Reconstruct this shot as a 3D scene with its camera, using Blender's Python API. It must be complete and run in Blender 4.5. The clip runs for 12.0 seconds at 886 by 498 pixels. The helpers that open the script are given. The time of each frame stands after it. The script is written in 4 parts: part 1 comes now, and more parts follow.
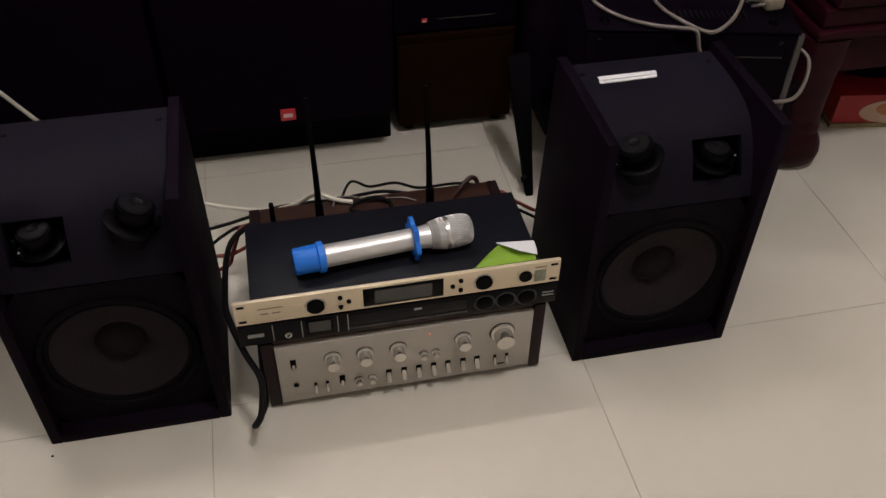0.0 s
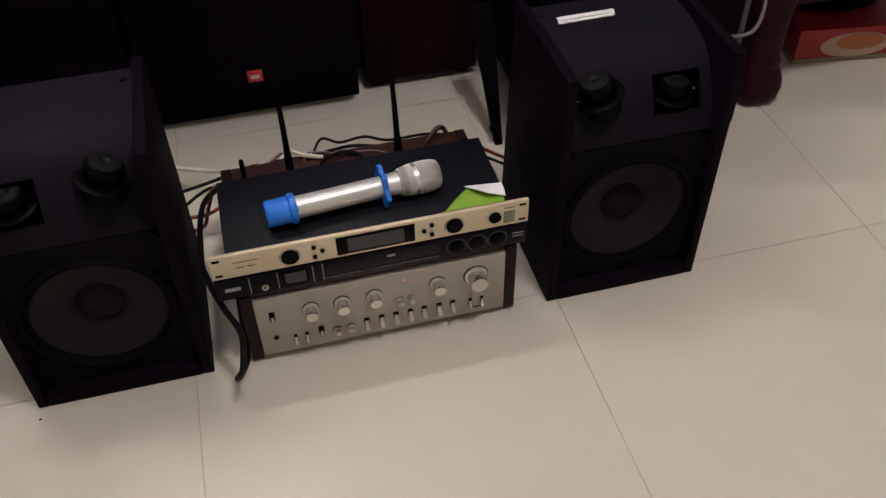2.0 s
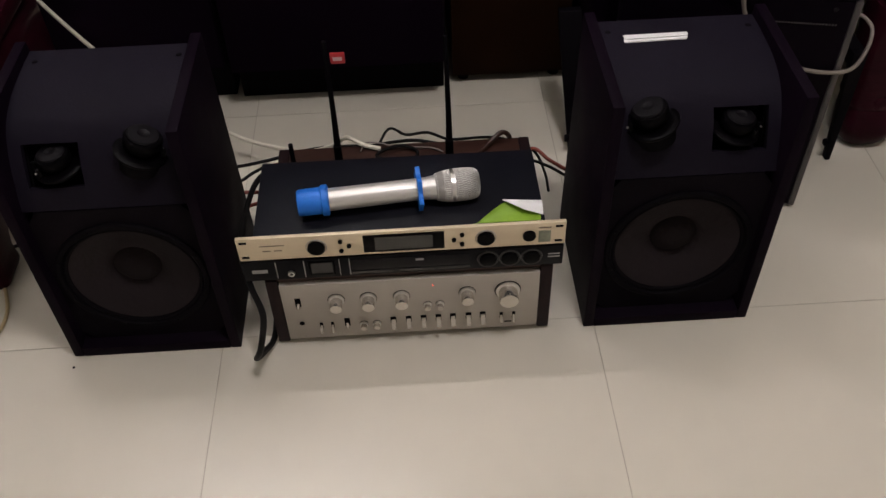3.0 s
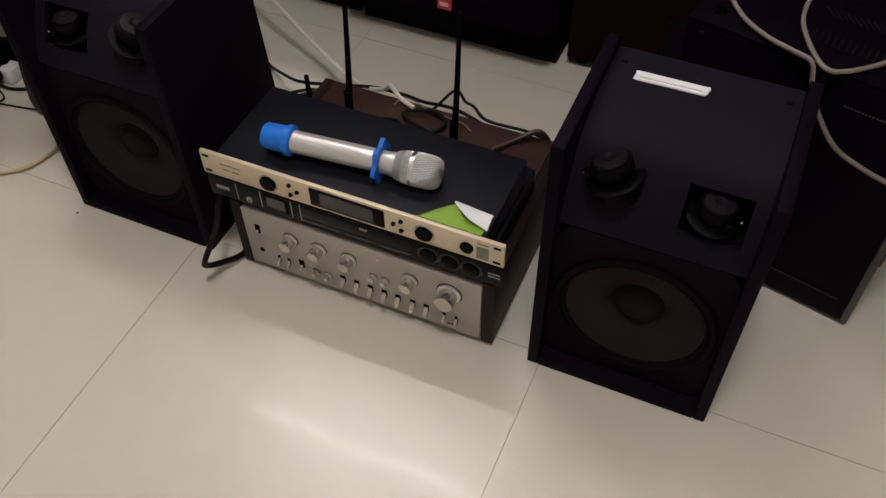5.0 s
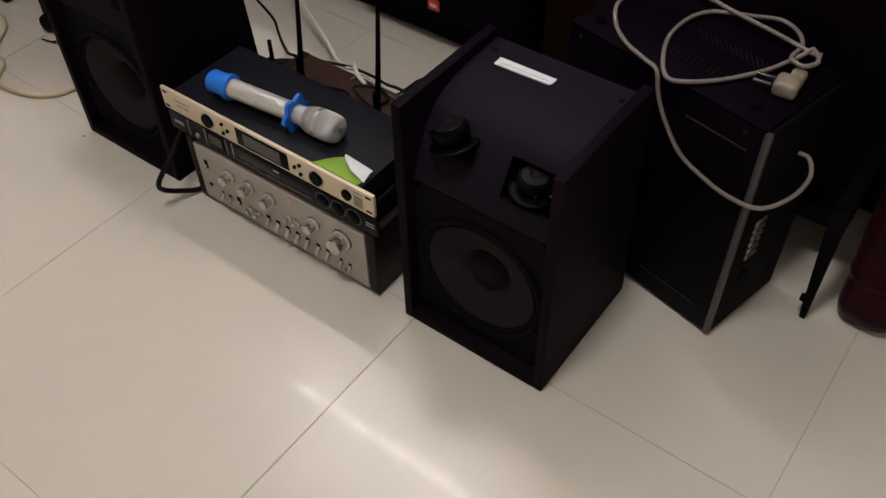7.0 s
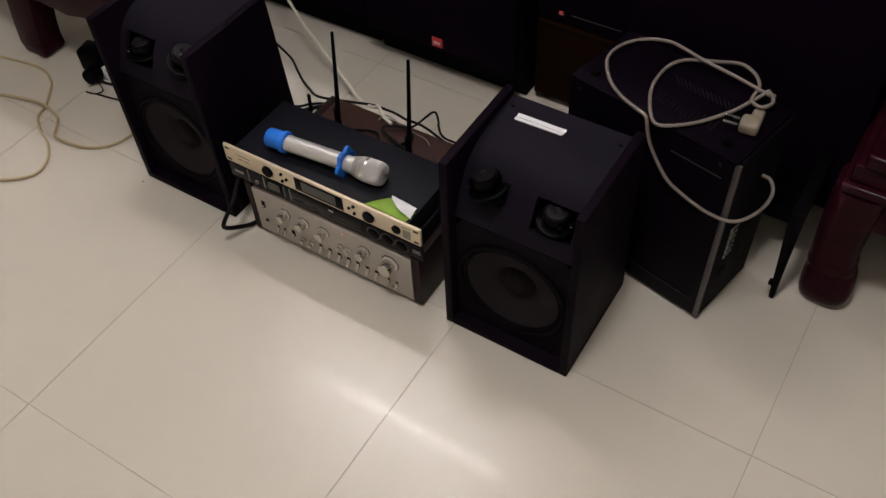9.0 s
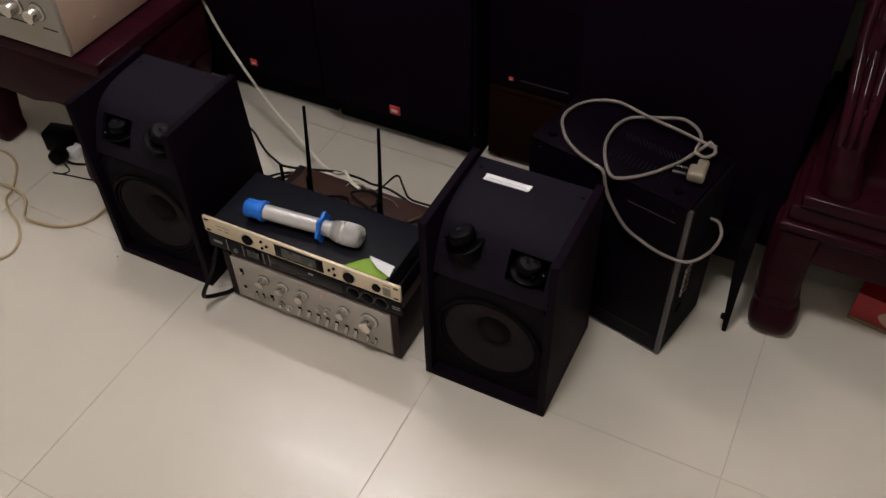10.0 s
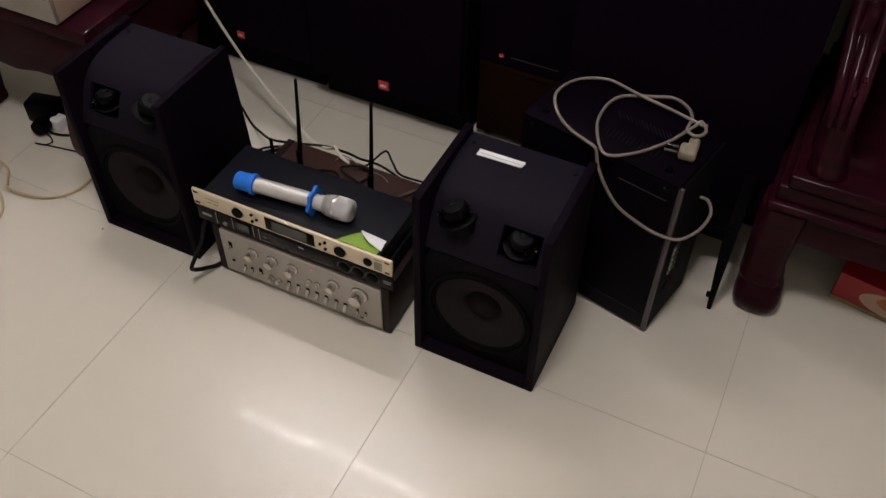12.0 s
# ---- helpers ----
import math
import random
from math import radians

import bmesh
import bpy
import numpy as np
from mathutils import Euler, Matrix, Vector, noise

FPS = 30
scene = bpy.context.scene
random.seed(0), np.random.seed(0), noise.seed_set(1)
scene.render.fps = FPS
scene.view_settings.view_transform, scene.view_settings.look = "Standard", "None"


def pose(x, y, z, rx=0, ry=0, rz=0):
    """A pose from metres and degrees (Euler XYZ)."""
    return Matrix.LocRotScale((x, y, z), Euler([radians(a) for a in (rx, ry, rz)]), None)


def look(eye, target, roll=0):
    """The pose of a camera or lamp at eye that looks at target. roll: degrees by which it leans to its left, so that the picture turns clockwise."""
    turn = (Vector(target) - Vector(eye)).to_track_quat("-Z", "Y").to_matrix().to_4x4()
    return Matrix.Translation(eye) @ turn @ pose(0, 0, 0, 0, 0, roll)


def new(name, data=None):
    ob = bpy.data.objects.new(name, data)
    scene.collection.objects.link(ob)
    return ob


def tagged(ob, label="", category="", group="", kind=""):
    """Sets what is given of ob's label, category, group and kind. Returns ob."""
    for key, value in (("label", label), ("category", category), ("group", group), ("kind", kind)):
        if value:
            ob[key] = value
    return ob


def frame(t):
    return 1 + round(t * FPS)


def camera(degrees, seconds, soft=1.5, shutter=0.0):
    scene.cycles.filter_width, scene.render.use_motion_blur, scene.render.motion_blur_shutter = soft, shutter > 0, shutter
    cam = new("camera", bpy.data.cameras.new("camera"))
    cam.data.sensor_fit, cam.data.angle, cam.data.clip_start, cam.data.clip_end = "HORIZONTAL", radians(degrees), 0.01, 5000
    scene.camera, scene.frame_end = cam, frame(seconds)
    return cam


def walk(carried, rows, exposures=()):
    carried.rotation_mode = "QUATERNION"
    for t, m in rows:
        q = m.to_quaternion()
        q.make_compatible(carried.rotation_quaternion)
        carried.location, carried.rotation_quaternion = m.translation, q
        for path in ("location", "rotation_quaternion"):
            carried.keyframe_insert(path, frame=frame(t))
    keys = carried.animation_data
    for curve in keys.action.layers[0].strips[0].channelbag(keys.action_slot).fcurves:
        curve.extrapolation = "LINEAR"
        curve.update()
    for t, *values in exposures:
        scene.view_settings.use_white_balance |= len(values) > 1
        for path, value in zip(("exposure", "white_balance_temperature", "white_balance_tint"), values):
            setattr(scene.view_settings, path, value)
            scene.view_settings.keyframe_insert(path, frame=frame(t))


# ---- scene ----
cam = camera(52.7, 12.0, soft=1.5)
PATH = [
    (0, (-0.143, -0.906, 1.161), (0.179, 0.525, -0.198), 1.0),
    (0.5, (-0.144, -0.934, 1.157), (0.228, 0.495, -0.192), 0.5),
    (1, (-0.143, -0.938, 1.155), (0.258, 0.477, -0.201), 0.4),
    (1.5, (-0.146, -0.948, 1.149), (0.255, 0.44, -0.233), -0.8),
    (2, (-0.133, -0.954, 1.149), (0.212, 0.426, -0.257), -1.1),
    (2.5, (-0.067, -0.94, 1.153), (0.142, 0.443, -0.276), -1.2),
    (3, (0.031, -0.927, 1.158), (0.074, 0.467, -0.276), -2.0),
    (3.2, (0.069, -0.926, 1.156), (0.055, 0.456, -0.289), -2.5),
    (4.8, (0.42, -0.743, 1.167), (0.0, 0.475, -0.363), 0.2),
    (5, (0.481, -0.733, 1.158), (-0.049, 0.44, -0.373), -1.0),
    (5.3, (0.537, -0.693, 1.165), (0.029, 0.528, -0.335), 0.8),
    (5.5, (0.573, -0.68, 1.164), (0.054, 0.551, -0.325), 0.9),
    (5.8, (0.68, -0.681, 1.158), (0.029, 0.522, -0.3), 2.8),
    (6, (0.744, -0.696, 1.166), (0.031, 0.405, -0.343), 1.3),
    (6.2, (0.787, -0.714, 1.164), (0.056, 0.387, -0.337), -0.0),
    (6.5, (0.842, -0.718, 1.172), (0.087, 0.407, -0.299), -0.3),
    (6.8, (0.898, -0.718, 1.179), (0.086, 0.353, -0.302), -0.1),
    (7, (0.923, -0.718, 1.19), (0.094, 0.361, -0.276), -1.3),
    (7.2, (0.92, -0.72, 1.2), (0.089, 0.388, -0.243), -0.9),
    (7.5, (0.884, -0.722, 1.172), (0.071, 0.413, -0.261), 0.0),
    (7.7, (0.839, -0.749, 1.135), (-0.005, 0.424, -0.249), -0.6),
    (9.3, (0.898, -0.923, 1.55), (0.216, 0.156, 0.011), -3.6),
    (9.5, (0.886, -0.953, 1.562), (0.223, 0.216, 0.081), -2.6),
    (10, (0.858, -0.993, 1.568), (0.215, 0.235, 0.126), -1.6),
    (10.5, (0.834, -1.01, 1.562), (0.203, 0.208, 0.106), -0.7),
    (11, (0.833, -1.02, 1.563), (0.25, 0.205, 0.093), 0.8),
    (11.5, (0.832, -1.02, 1.567), (0.267, 0.205, 0.091), 1.2),
    (12, (0.83, -1.02, 1.565), (0.255, 0.206, 0.093), 0.9),
]
walk(cam, [(t, look(eye, target, roll)) for t, eye, target, roll in PATH])

# ---- light: one fluorescent tube on the back wall, an added ceiling fill, dim room around them ----
world = bpy.data.worlds.new("world")
world.use_nodes = True
world.node_tree.nodes["Background"].inputs[0].default_value = (0.9, 0.95, 1.0, 1)
world.node_tree.nodes["Background"].inputs[1].default_value = 0.0
scene.world = world
scene.view_settings.exposure = 0.0
TUBE_POWER = 138.0
FILL_POWER = 63.0


# ---- materials ----
def mat(name, colour, rough=0.5, metal=0.0, vary=0.15, scale=8.0, bump=0.0, bump_scale=200.0, coat=0.0, coat_rough=0.1, stretch=None, second=None, spec=0.5, piece=0.0, placed=False, patch=1.0):
    """Principled surface with two scales of noise in its colour, a rough patchiness and a fine relief."""
    m = bpy.data.materials.new(name)
    m.use_nodes = True
    nt = m.node_tree
    p = nt.nodes["Principled BSDF"]
    tc = nt.nodes.new("ShaderNodeTexCoord")
    mp = nt.nodes.new("ShaderNodeMapping")
    if placed:
        geo = nt.nodes.new("ShaderNodeNewGeometry")
        nt.links.new(geo.outputs["Position"], mp.inputs[0])
    else:
        nt.links.new(tc.outputs["Object"], mp.inputs[0])
    if stretch:
        mp.inputs["Scale"].default_value = stretch
    big, fine = nt.nodes.new("ShaderNodeTexNoise"), nt.nodes.new("ShaderNodeTexNoise")
    big.inputs["Scale"].default_value, fine.inputs["Scale"].default_value = scale, scale * 9
    big.inputs["Detail"].default_value, fine.inputs["Detail"].default_value = 4, 3
    for n in (big, fine):
        nt.links.new(mp.outputs[0], n.inputs["Vector"])
    add = nt.nodes.new("ShaderNodeMath")
    add.operation = "MULTIPLY_ADD"
    add.inputs[1].default_value = 0.4
    nt.links.new(fine.outputs["Fac"], add.inputs[0])
    nt.links.new(big.outputs["Fac"], add.inputs[2])
    if piece:
        info = nt.nodes.new("ShaderNodeObjectInfo")
        more = nt.nodes.new("ShaderNodeMath")
        more.operation = "MULTIPLY_ADD"
        more.inputs[1].default_value = piece
        nt.links.new(info.outputs["Random"], more.inputs[0])
        nt.links.new(add.outputs[0], more.inputs[2])
        add = more
    ramp = nt.nodes.new("ShaderNodeValToRGB")
    ramp.color_ramp.elements[0].position, ramp.color_ramp.elements[1].position = 0.25, 1.0
    a = [max(0.0, c * (1 - vary)) for c in colour]
    b = [min(1.0, c * (1 + vary)) for c in (second or colour)]
    ramp.color_ramp.elements[0].color, ramp.color_ramp.elements[1].color = (*a, 1), (*b, 1)
    nt.links.new(add.outputs[0], ramp.inputs[0])
    nt.links.new(ramp.outputs[0], p.inputs["Base Color"])
    rr = nt.nodes.new("ShaderNodeMapRange")
    rr.inputs["To Min"].default_value, rr.inputs["To Max"].default_value = max(0.02, rough * (1 - 0.15 * patch)), min(1.0, rough * (1 + 0.2 * patch))
    nt.links.new(big.outputs["Fac"], rr.inputs["Value"])
    nt.links.new(rr.outputs[0], p.inputs["Roughness"])
    p.inputs["Metallic"].default_value = metal
    p.inputs["Specular IOR Level"].default_value = spec
    p.inputs["Coat Weight"].default_value, p.inputs["Coat Roughness"].default_value = coat, coat_rough
    if bump:
        bn, bp = nt.nodes.new("ShaderNodeTexNoise"), nt.nodes.new("ShaderNodeBump")
        bn.inputs["Scale"].default_value, bn.inputs["Detail"].default_value = bump_scale, 3
        nt.links.new(mp.outputs[0], bn.inputs["Vector"])
        bp.inputs["Strength"].default_value, bp.inputs["Distance"].default_value = bump, 0.002
        nt.links.new(bn.outputs["Fac"], bp.inputs["Height"])
        nt.links.new(bp.outputs[0], p.inputs["Normal"])
    return m


def glow(name, colour, strength):
    m = bpy.data.materials.new(name)
    m.use_nodes = True
    p = m.node_tree.nodes["Principled BSDF"]
    p.inputs["Base Color"].default_value = (*colour, 1)
    p.inputs["Emission Color"].default_value = (*colour, 1)
    p.inputs["Emission Strength"].default_value = strength
    return m


TILE = mat("cream_tile", (0.614, 0.577, 0.502), 0.27, 0, 0.014, 2.4, 0.0, 160, coat=0.058, coat_rough=0.045, second=(0.652, 0.600, 0.512), piece=0.10, placed=True, patch=0.08)
GROUT = mat("grout", (0.42, 0.37, 0.31), 0.9, 0, 0.25, 20, 0.2)
PLASTER = mat("plaster", (0.74, 0.72, 0.67), 0.85, 0, 0.04, 3, 0.15, 150)
VINYL = mat("black_vinyl", (0.0039, 0.0015, 0.0048), 0.6, 0, 0.25, 12, 0.25, 420, spec=0.045)
BAFFLE = mat("blue_black_baffle", (0.0070, 0.0052, 0.0104), 0.65, 0, 0.12, 9, 0.2, 300, spec=0.08)
WOOFBOARD = mat("black_front_board", (0.0040, 0.0027, 0.0046), 0.75, 0, 0.2, 9, 0.2, 300, spec=0.05)
CONE = mat("paper_cone", (0.0138, 0.0096, 0.0112), 0.92, 0, 0.15, 25, 0.5, 160, spec=0.15)
CAP = mat("felt_dust_cap", (0.0085, 0.0058, 0.0066), 0.9, 0, 0.15, 25, 0.4, 200, spec=0.1)
RUBBER = mat("black_rubber", (0.0024, 0.0017, 0.0028), 0.7, 0, 0.2, 30, spec=0.05)
PLASTIC = mat("black_plastic", (0.0012, 0.0009, 0.0014), 0.42, 0, 0.2, 20, 0.1, 300, spec=0.05)
# paler than the tweeter's black sides: light on its top, put into colour
MAGNET_LIT = mat("magnet_lit_top", (0.0046, 0.0038, 0.0052), 0.5, 0.1, 0.4, 60, spec=0.12)
STEEL = mat("satin_steel", (0.62, 0.60, 0.57), 0.28, 1.0, 0.08, 30)
SILVER = mat("brushed_silver", (0.41, 0.372, 0.328), 0.58, 0.3, 0.05, 6, 0.05, 60, stretch=(0.2, 1, 14))
KNOB = mat("turned_aluminium", (0.60, 0.56, 0.51), 0.17, 0.85, 0.06, 20)
CHAMPAGNE = mat("champagne_gold", (0.66, 0.545, 0.39), 0.4, 0.2, 0.05, 8, 0.03, 80, stretch=(0.3, 1, 8))
BLACKCASE = mat("navy_black_steel", (0.0046, 0.0047, 0.0084), 0.5, 0, 0.2, 10, 0.25, 500, spec=0.14)
MIXFACE = mat("black_anodised", (0.0028, 0.0026, 0.0042), 0.4, 0.0, 0.2, 14, spec=0.1)
SCREEN = mat("dark_display", (0.030, 0.029, 0.028), 0.2, 0, 0.08, 5)
SCREENLIT = mat("grey_display", (0.034, 0.031, 0.031), 0.25, 0, 0.08, 8)
MIXRING = mat("worn_black_rim", (0.014, 0.013, 0.014), 0.35, 0, 0.1, 20)
BROWNPRINT = mat("brown_print", (0.19, 0.145, 0.105), 0.6, 0, 0.1, 60)
PRINT = mat("grey_print", (0.30, 0.29, 0.28), 0.6, 0, 0.05, 30)
WALNUT = mat("walnut", (0.024, 0.0092, 0.0062), 0.42, 0, 0.35, 7, 0.2, 120, stretch=(1, 12, 12), second=(0.034, 0.0132, 0.0088))
WALNUT_UP = mat("dark_walnut_side", (0.0135, 0.0060, 0.0066), 0.5, 0, 0.3, 7, 0.2, 120, spec=0.15, stretch=(12, 1, 12))
BLUE = mat("blue_silicone", (0.008, 0.150, 0.62), 0.5, 0, 0.1, 25, 0.1, 200)
MICBODY = mat("silver_mic_paint", (0.62, 0.60, 0.58), 0.36, 0.5, 0.04, 10)
MESH = mat("mic_mesh", (0.30, 0.29, 0.275), 0.5, 0.4, 0.25, 60, 1.0, 900)
GREEN = mat("green_paper", (0.19, 0.34, 0.015), 0.55, 0, 0.12, 15)
WHITE = mat("white_paper", (0.78, 0.77, 0.78), 0.6, 0, 0.04, 20)
CORD = mat("grey_white_cord", (0.185, 0.152, 0.135), 0.5, 0, 0.12, 30)
PLUG = mat("yellowed_plug", (0.20, 0.165, 0.125), 0.5, 0, 0.3, 60, 0.3, 150)
CORDW = mat("white_cord", (0.66, 0.61, 0.51), 0.5, 0, 0.08, 30)
YELLOW = mat("yellow_cord", (0.46, 0.355, 0.20), 0.5, 0, 0.15, 20)
CABLE = mat("black_cable", (0.0042, 0.0034, 0.0036), 0.55, 0, 0.2, 30, spec=0.15)
REDCABLE = mat("red_cable", (0.21, 0.038, 0.024), 0.5, 0, 0.2, 30)
GRILLE = mat("black_cloth", (0.0056, 0.0019, 0.0068), 0.9, 0, 0.2, 40, 0.4, 900, spec=0.03)
GLOSSBLACK = mat("gloss_black", (0.0036, 0.0026, 0.0046), 0.25, 0, 0.2, 10, spec=0.15)
LOGORED = mat("logo_red", (0.60, 0.04, 0.05), 0.4, 0, 0.1, 30)
LOGOWHITE = mat("logo_white", (0.75, 0.55, 0.55), 0.5, 0, 0.05, 30)
PARTICLE = mat("brown_board", (0.0105, 0.0038, 0.0012), 0.8, 0, 0.3, 9, 0.3, 160, spec=0.04)
ROSEWOOD = mat("lacquered_rosewood", (0.0140, 0.0020, 0.0046), 0.3, 0, 0.35, 6, 0.1, 60, coat=0.11, coat_rough=0.06, spec=0.02, stretch=(1, 6, 6), second=(0.0235, 0.0034, 0.0074))
PCBLACK = mat("black_steel_case", (0.0026, 0.0012, 0.0034), 0.45, 0, 0.25, 6, 0.15, 400, spec=0.03)
PCGREY = mat("grey_strip", (0.062, 0.054, 0.056), 0.4, 0.2, 0.1, 14)
VENT = mat("vent_edge", (0.0036, 0.0028, 0.0048), 0.45, 0, 0.3, 30, spec=0.2)
DUST = mat("dusty_metal", (0.020, 0.018, 0.021), 0.5, 0.3, 0.2, 30)
CARTON = mat("red_carton", (0.30, 0.008, 0.014), 0.4, 0, 0.15, 8)
CARTONBASE = mat("brown_carton_edge", (0.22, 0.16, 0.09), 0.8, 0, 0.2, 30)
CREAM = mat("cream_print", (0.48, 0.32, 0.24), 0.45, 0, 0.15, 18)
ORANGE = mat("orange_print", (0.42, 0.14, 0.05), 0.45, 0, 0.2, 18)
BEIGE = mat("beige_metal", (0.43, 0.295, 0.225), 0.55, 0, 0.10, 6, 0.1, 100)
PALEFACE = mat("pale_front", (0.31, 0.275, 0.240), 0.45, 0.2, 0.08, 6, stretch=(0.3, 1, 6))
LEDRED = glow("led_red", (1.0, 0.12, 0.08), 1.1)
TUBEGLOW = glow("tube_glow", (1.0, 0.95, 0.96), TUBE_POWER)
FILLGLOW = glow("fill_glow", (1.0, 0.945, 0.945), FILL_POWER)


# ---- mesh helpers ----
def box(x0, x1, y0, y1, z0, z1, bevel=0.0, seg=2):
    bm = bmesh.new()
    bmesh.ops.create_cube(bm, size=1)
    bmesh.ops.transform(bm, verts=bm.verts, matrix=Matrix.Translation(((x0 + x1) / 2, (y0 + y1) / 2, (z0 + z1) / 2)) @ Matrix.Diagonal((x1 - x0, y1 - y0, z1 - z0, 1)))
    if bevel:
        bmesh.ops.bevel(bm, geom=bm.edges[:], offset=bevel, segments=seg, affect="EDGES", profile=0.5)
    return bm


def lathe(profile, m=None, seg=32, squash=(1, 1)):
    """Turn (radius, height) pairs round z; m lays the result in place."""
    bm = bmesh.new()
    rings = []
    for r, z in profile:
        if r < 1e-6:
            rings.append([bm.verts.new((0, 0, z))])
        else:
            rings.append([bm.verts.new((r * math.cos(2 * math.pi * k / seg) * squash[0], r * math.sin(2 * math.pi * k / seg) * squash[1], z)) for k in range(seg)])
    hollow = len(rings[0]) > 1 and len(rings[-1]) > 1
    for a, b in zip(rings, rings[1:] + rings[:1] if hollow else rings[1:]):
        for k in range(seg):
            n = (k + 1) % seg
            if len(a) == 1 and len(b) > 1:
                bm.faces.new((a[0], b[k], b[n]))
            elif len(b) == 1 and len(a) > 1:
                bm.faces.new((a[k], b[0], a[n]))
            elif len(a) > 1:
                bm.faces.new((a[k], b[k], b[n], a[n]))
    for ring in (rings[0], rings[-1]):
        if len(ring) > 1 and not hollow:
            bm.faces.new(ring)
    bmesh.ops.recalc_face_normals(bm, faces=bm.faces)
    if m is not None:
        bmesh.ops.transform(bm, verts=bm.verts, matrix=m)
    return bm


def axis_to(x, y, z, way):
    """A placement at (x, y, z) that turns +z to way."""
    return Matrix.Translation((x, y, z)) @ Vector(way).to_track_quat("Z", "Y").to_matrix().to_4x4()


def glide(points, per=8):
    """A smooth line through points."""
    pts = [Vector(p) for p in points]
    pts = [2 * pts[0] - pts[1]] + pts + [2 * pts[-1] - pts[-2]]
    out = []
    for a, b, c, d in zip(pts, pts[1:], pts[2:], pts[3:]):
        for k in range(per):
            t = k / per
            out.append(0.5 * (2 * b + (c - a) * t + (2 * a - 5 * b + 4 * c - d) * t * t + (3 * b - a - 3 * c + d) * t ** 3))
    return out + [pts[-2]]


def tube(points, r, seg=8, per=8, ends=None):
    line = glide(points, per)
    bm = bmesh.new()
    rings, up = [], Vector((0.13, 0.31, 0.94)).normalized()
    for i, p in enumerate(line):
        way = (line[min(i + 1, len(line) - 1)] - line[max(i - 1, 0)]).normalized()
        side = way.cross(up)
        if side.length < 1e-3:
            side = way.orthogonal()
        side.normalize()
        over = side.cross(way)
        up = over
        rr = r if ends is None else r + (ends - r) * i / (len(line) - 1)
        rings.append([bm.verts.new(p + (side * math.cos(a) + over * math.sin(a)) * rr) for a in (2 * math.pi * k / seg for k in range(seg))])
    for a, b in zip(rings, rings[1:]):
        for k in range(seg):
            bm.faces.new((a[k], a[(k + 1) % seg], b[(k + 1) % seg], b[k]))
    bm.faces.new(rings[0]), bm.faces.new(rings[-1])
    bmesh.ops.recalc_face_normals(bm, faces=bm.faces)
    return bm


def prism(outline, axis, a, b, bevel=0.0):
    """A flat outline of pairs drawn out along an axis from a to b; the pairs are the two other axes in order."""
    bm = bmesh.new()

    def at(u, v, w):
        return {"x": (w, u, v), "y": (u, w, v), "z": (u, v, w)}[axis]

    lo, hi = [bm.verts.new(at(u, v, a)) for u, v in outline], [bm.verts.new(at(u, v, b)) for u, v in outline]
    bm.faces.new(lo), bm.faces.new(hi)
    for k in range(len(lo)):
        n = (k + 1) % len(lo)
        bm.faces.new((lo[k], lo[n], hi[n], hi[k]))
    bmesh.ops.recalc_face_normals(bm, faces=bm.faces)
    if bevel:
        bmesh.ops.bevel(bm, geom=bm.edges[:], offset=bevel, segments=2, affect="EDGES", profile=0.5)
    return bm


def join(*parts):
    out = bmesh.new()
    for bm in parts:
        me = bpy.data.meshes.new("tmp")
        bm.to_mesh(me)
        bm.free()
        out.from_mesh(me)
        bpy.data.meshes.remove(me)
    return out


def moved(bm, m):
    bmesh.ops.transform(bm, verts=bm.verts, matrix=m)
    return bm


def mesh_of(name, bm, material, smooth=True):
    me = bpy.data.meshes.new(name)
    bm.to_mesh(me)
    bm.free()
    me.materials.append(material)
    if smooth:
        me.shade_smooth()
        me.set_sharp_from_angle(angle=radians(38))
    return me


def part(name, bm, material, parent, label="", smooth=True):
    ob = new(name, mesh_of(name, bm, material, smooth))
    ob.parent = parent
    if label:
        ob["label"] = label
    return ob


def thing(name, m, label, category, group="", kind=""):
    ob = new(name)
    ob.empty_display_size = 0.05
    ob.matrix_basis = m
    return tagged(ob, label, category, group, kind)


def lone(name, bm, material, label, category, group="", kind="", smooth=True):
    return tagged(new(name, mesh_of(name, bm, material, smooth)), label, category, group, kind)


# ---- the room ----
X0, X1, Y0, Y1, H = -2.75, 2.75, -3.2, 1.0, 2.9
floor = lone("floor", box(X0 - 0.2, X1 + 0.2, Y0 - 0.2, Y1 + 0.2, -0.12, -0.0014), GROUT, "cream glazed tile floor with thin dark joints", "floor", kind="structure", smooth=False)
for wname, b in (
    ("wall_north", (X0 - 0.15, X1 + 0.15, Y1, Y1 + 0.15, 0, H)),
    ("wall_south", (X0 - 0.15, X1 + 0.15, Y0 - 0.15, Y0, 0, H)),
    ("wall_west", (X0 - 0.15, X0, Y0, Y1, 0, H)),
    ("wall_east", (X1, X1 + 0.15, Y0, Y1, 0, H)),
):
    lone(wname, box(*b), PLASTER, "plain off-white plastered wall", "wall", kind="structure", smooth=False)
lone("ceiling", box(X0 - 0.15, X1 + 0.15, Y0 - 0.15, Y1 + 0.15, H, H + 0.15), PLASTER, "plain off-white plastered ceiling", "ceiling", kind="structure", smooth=False)

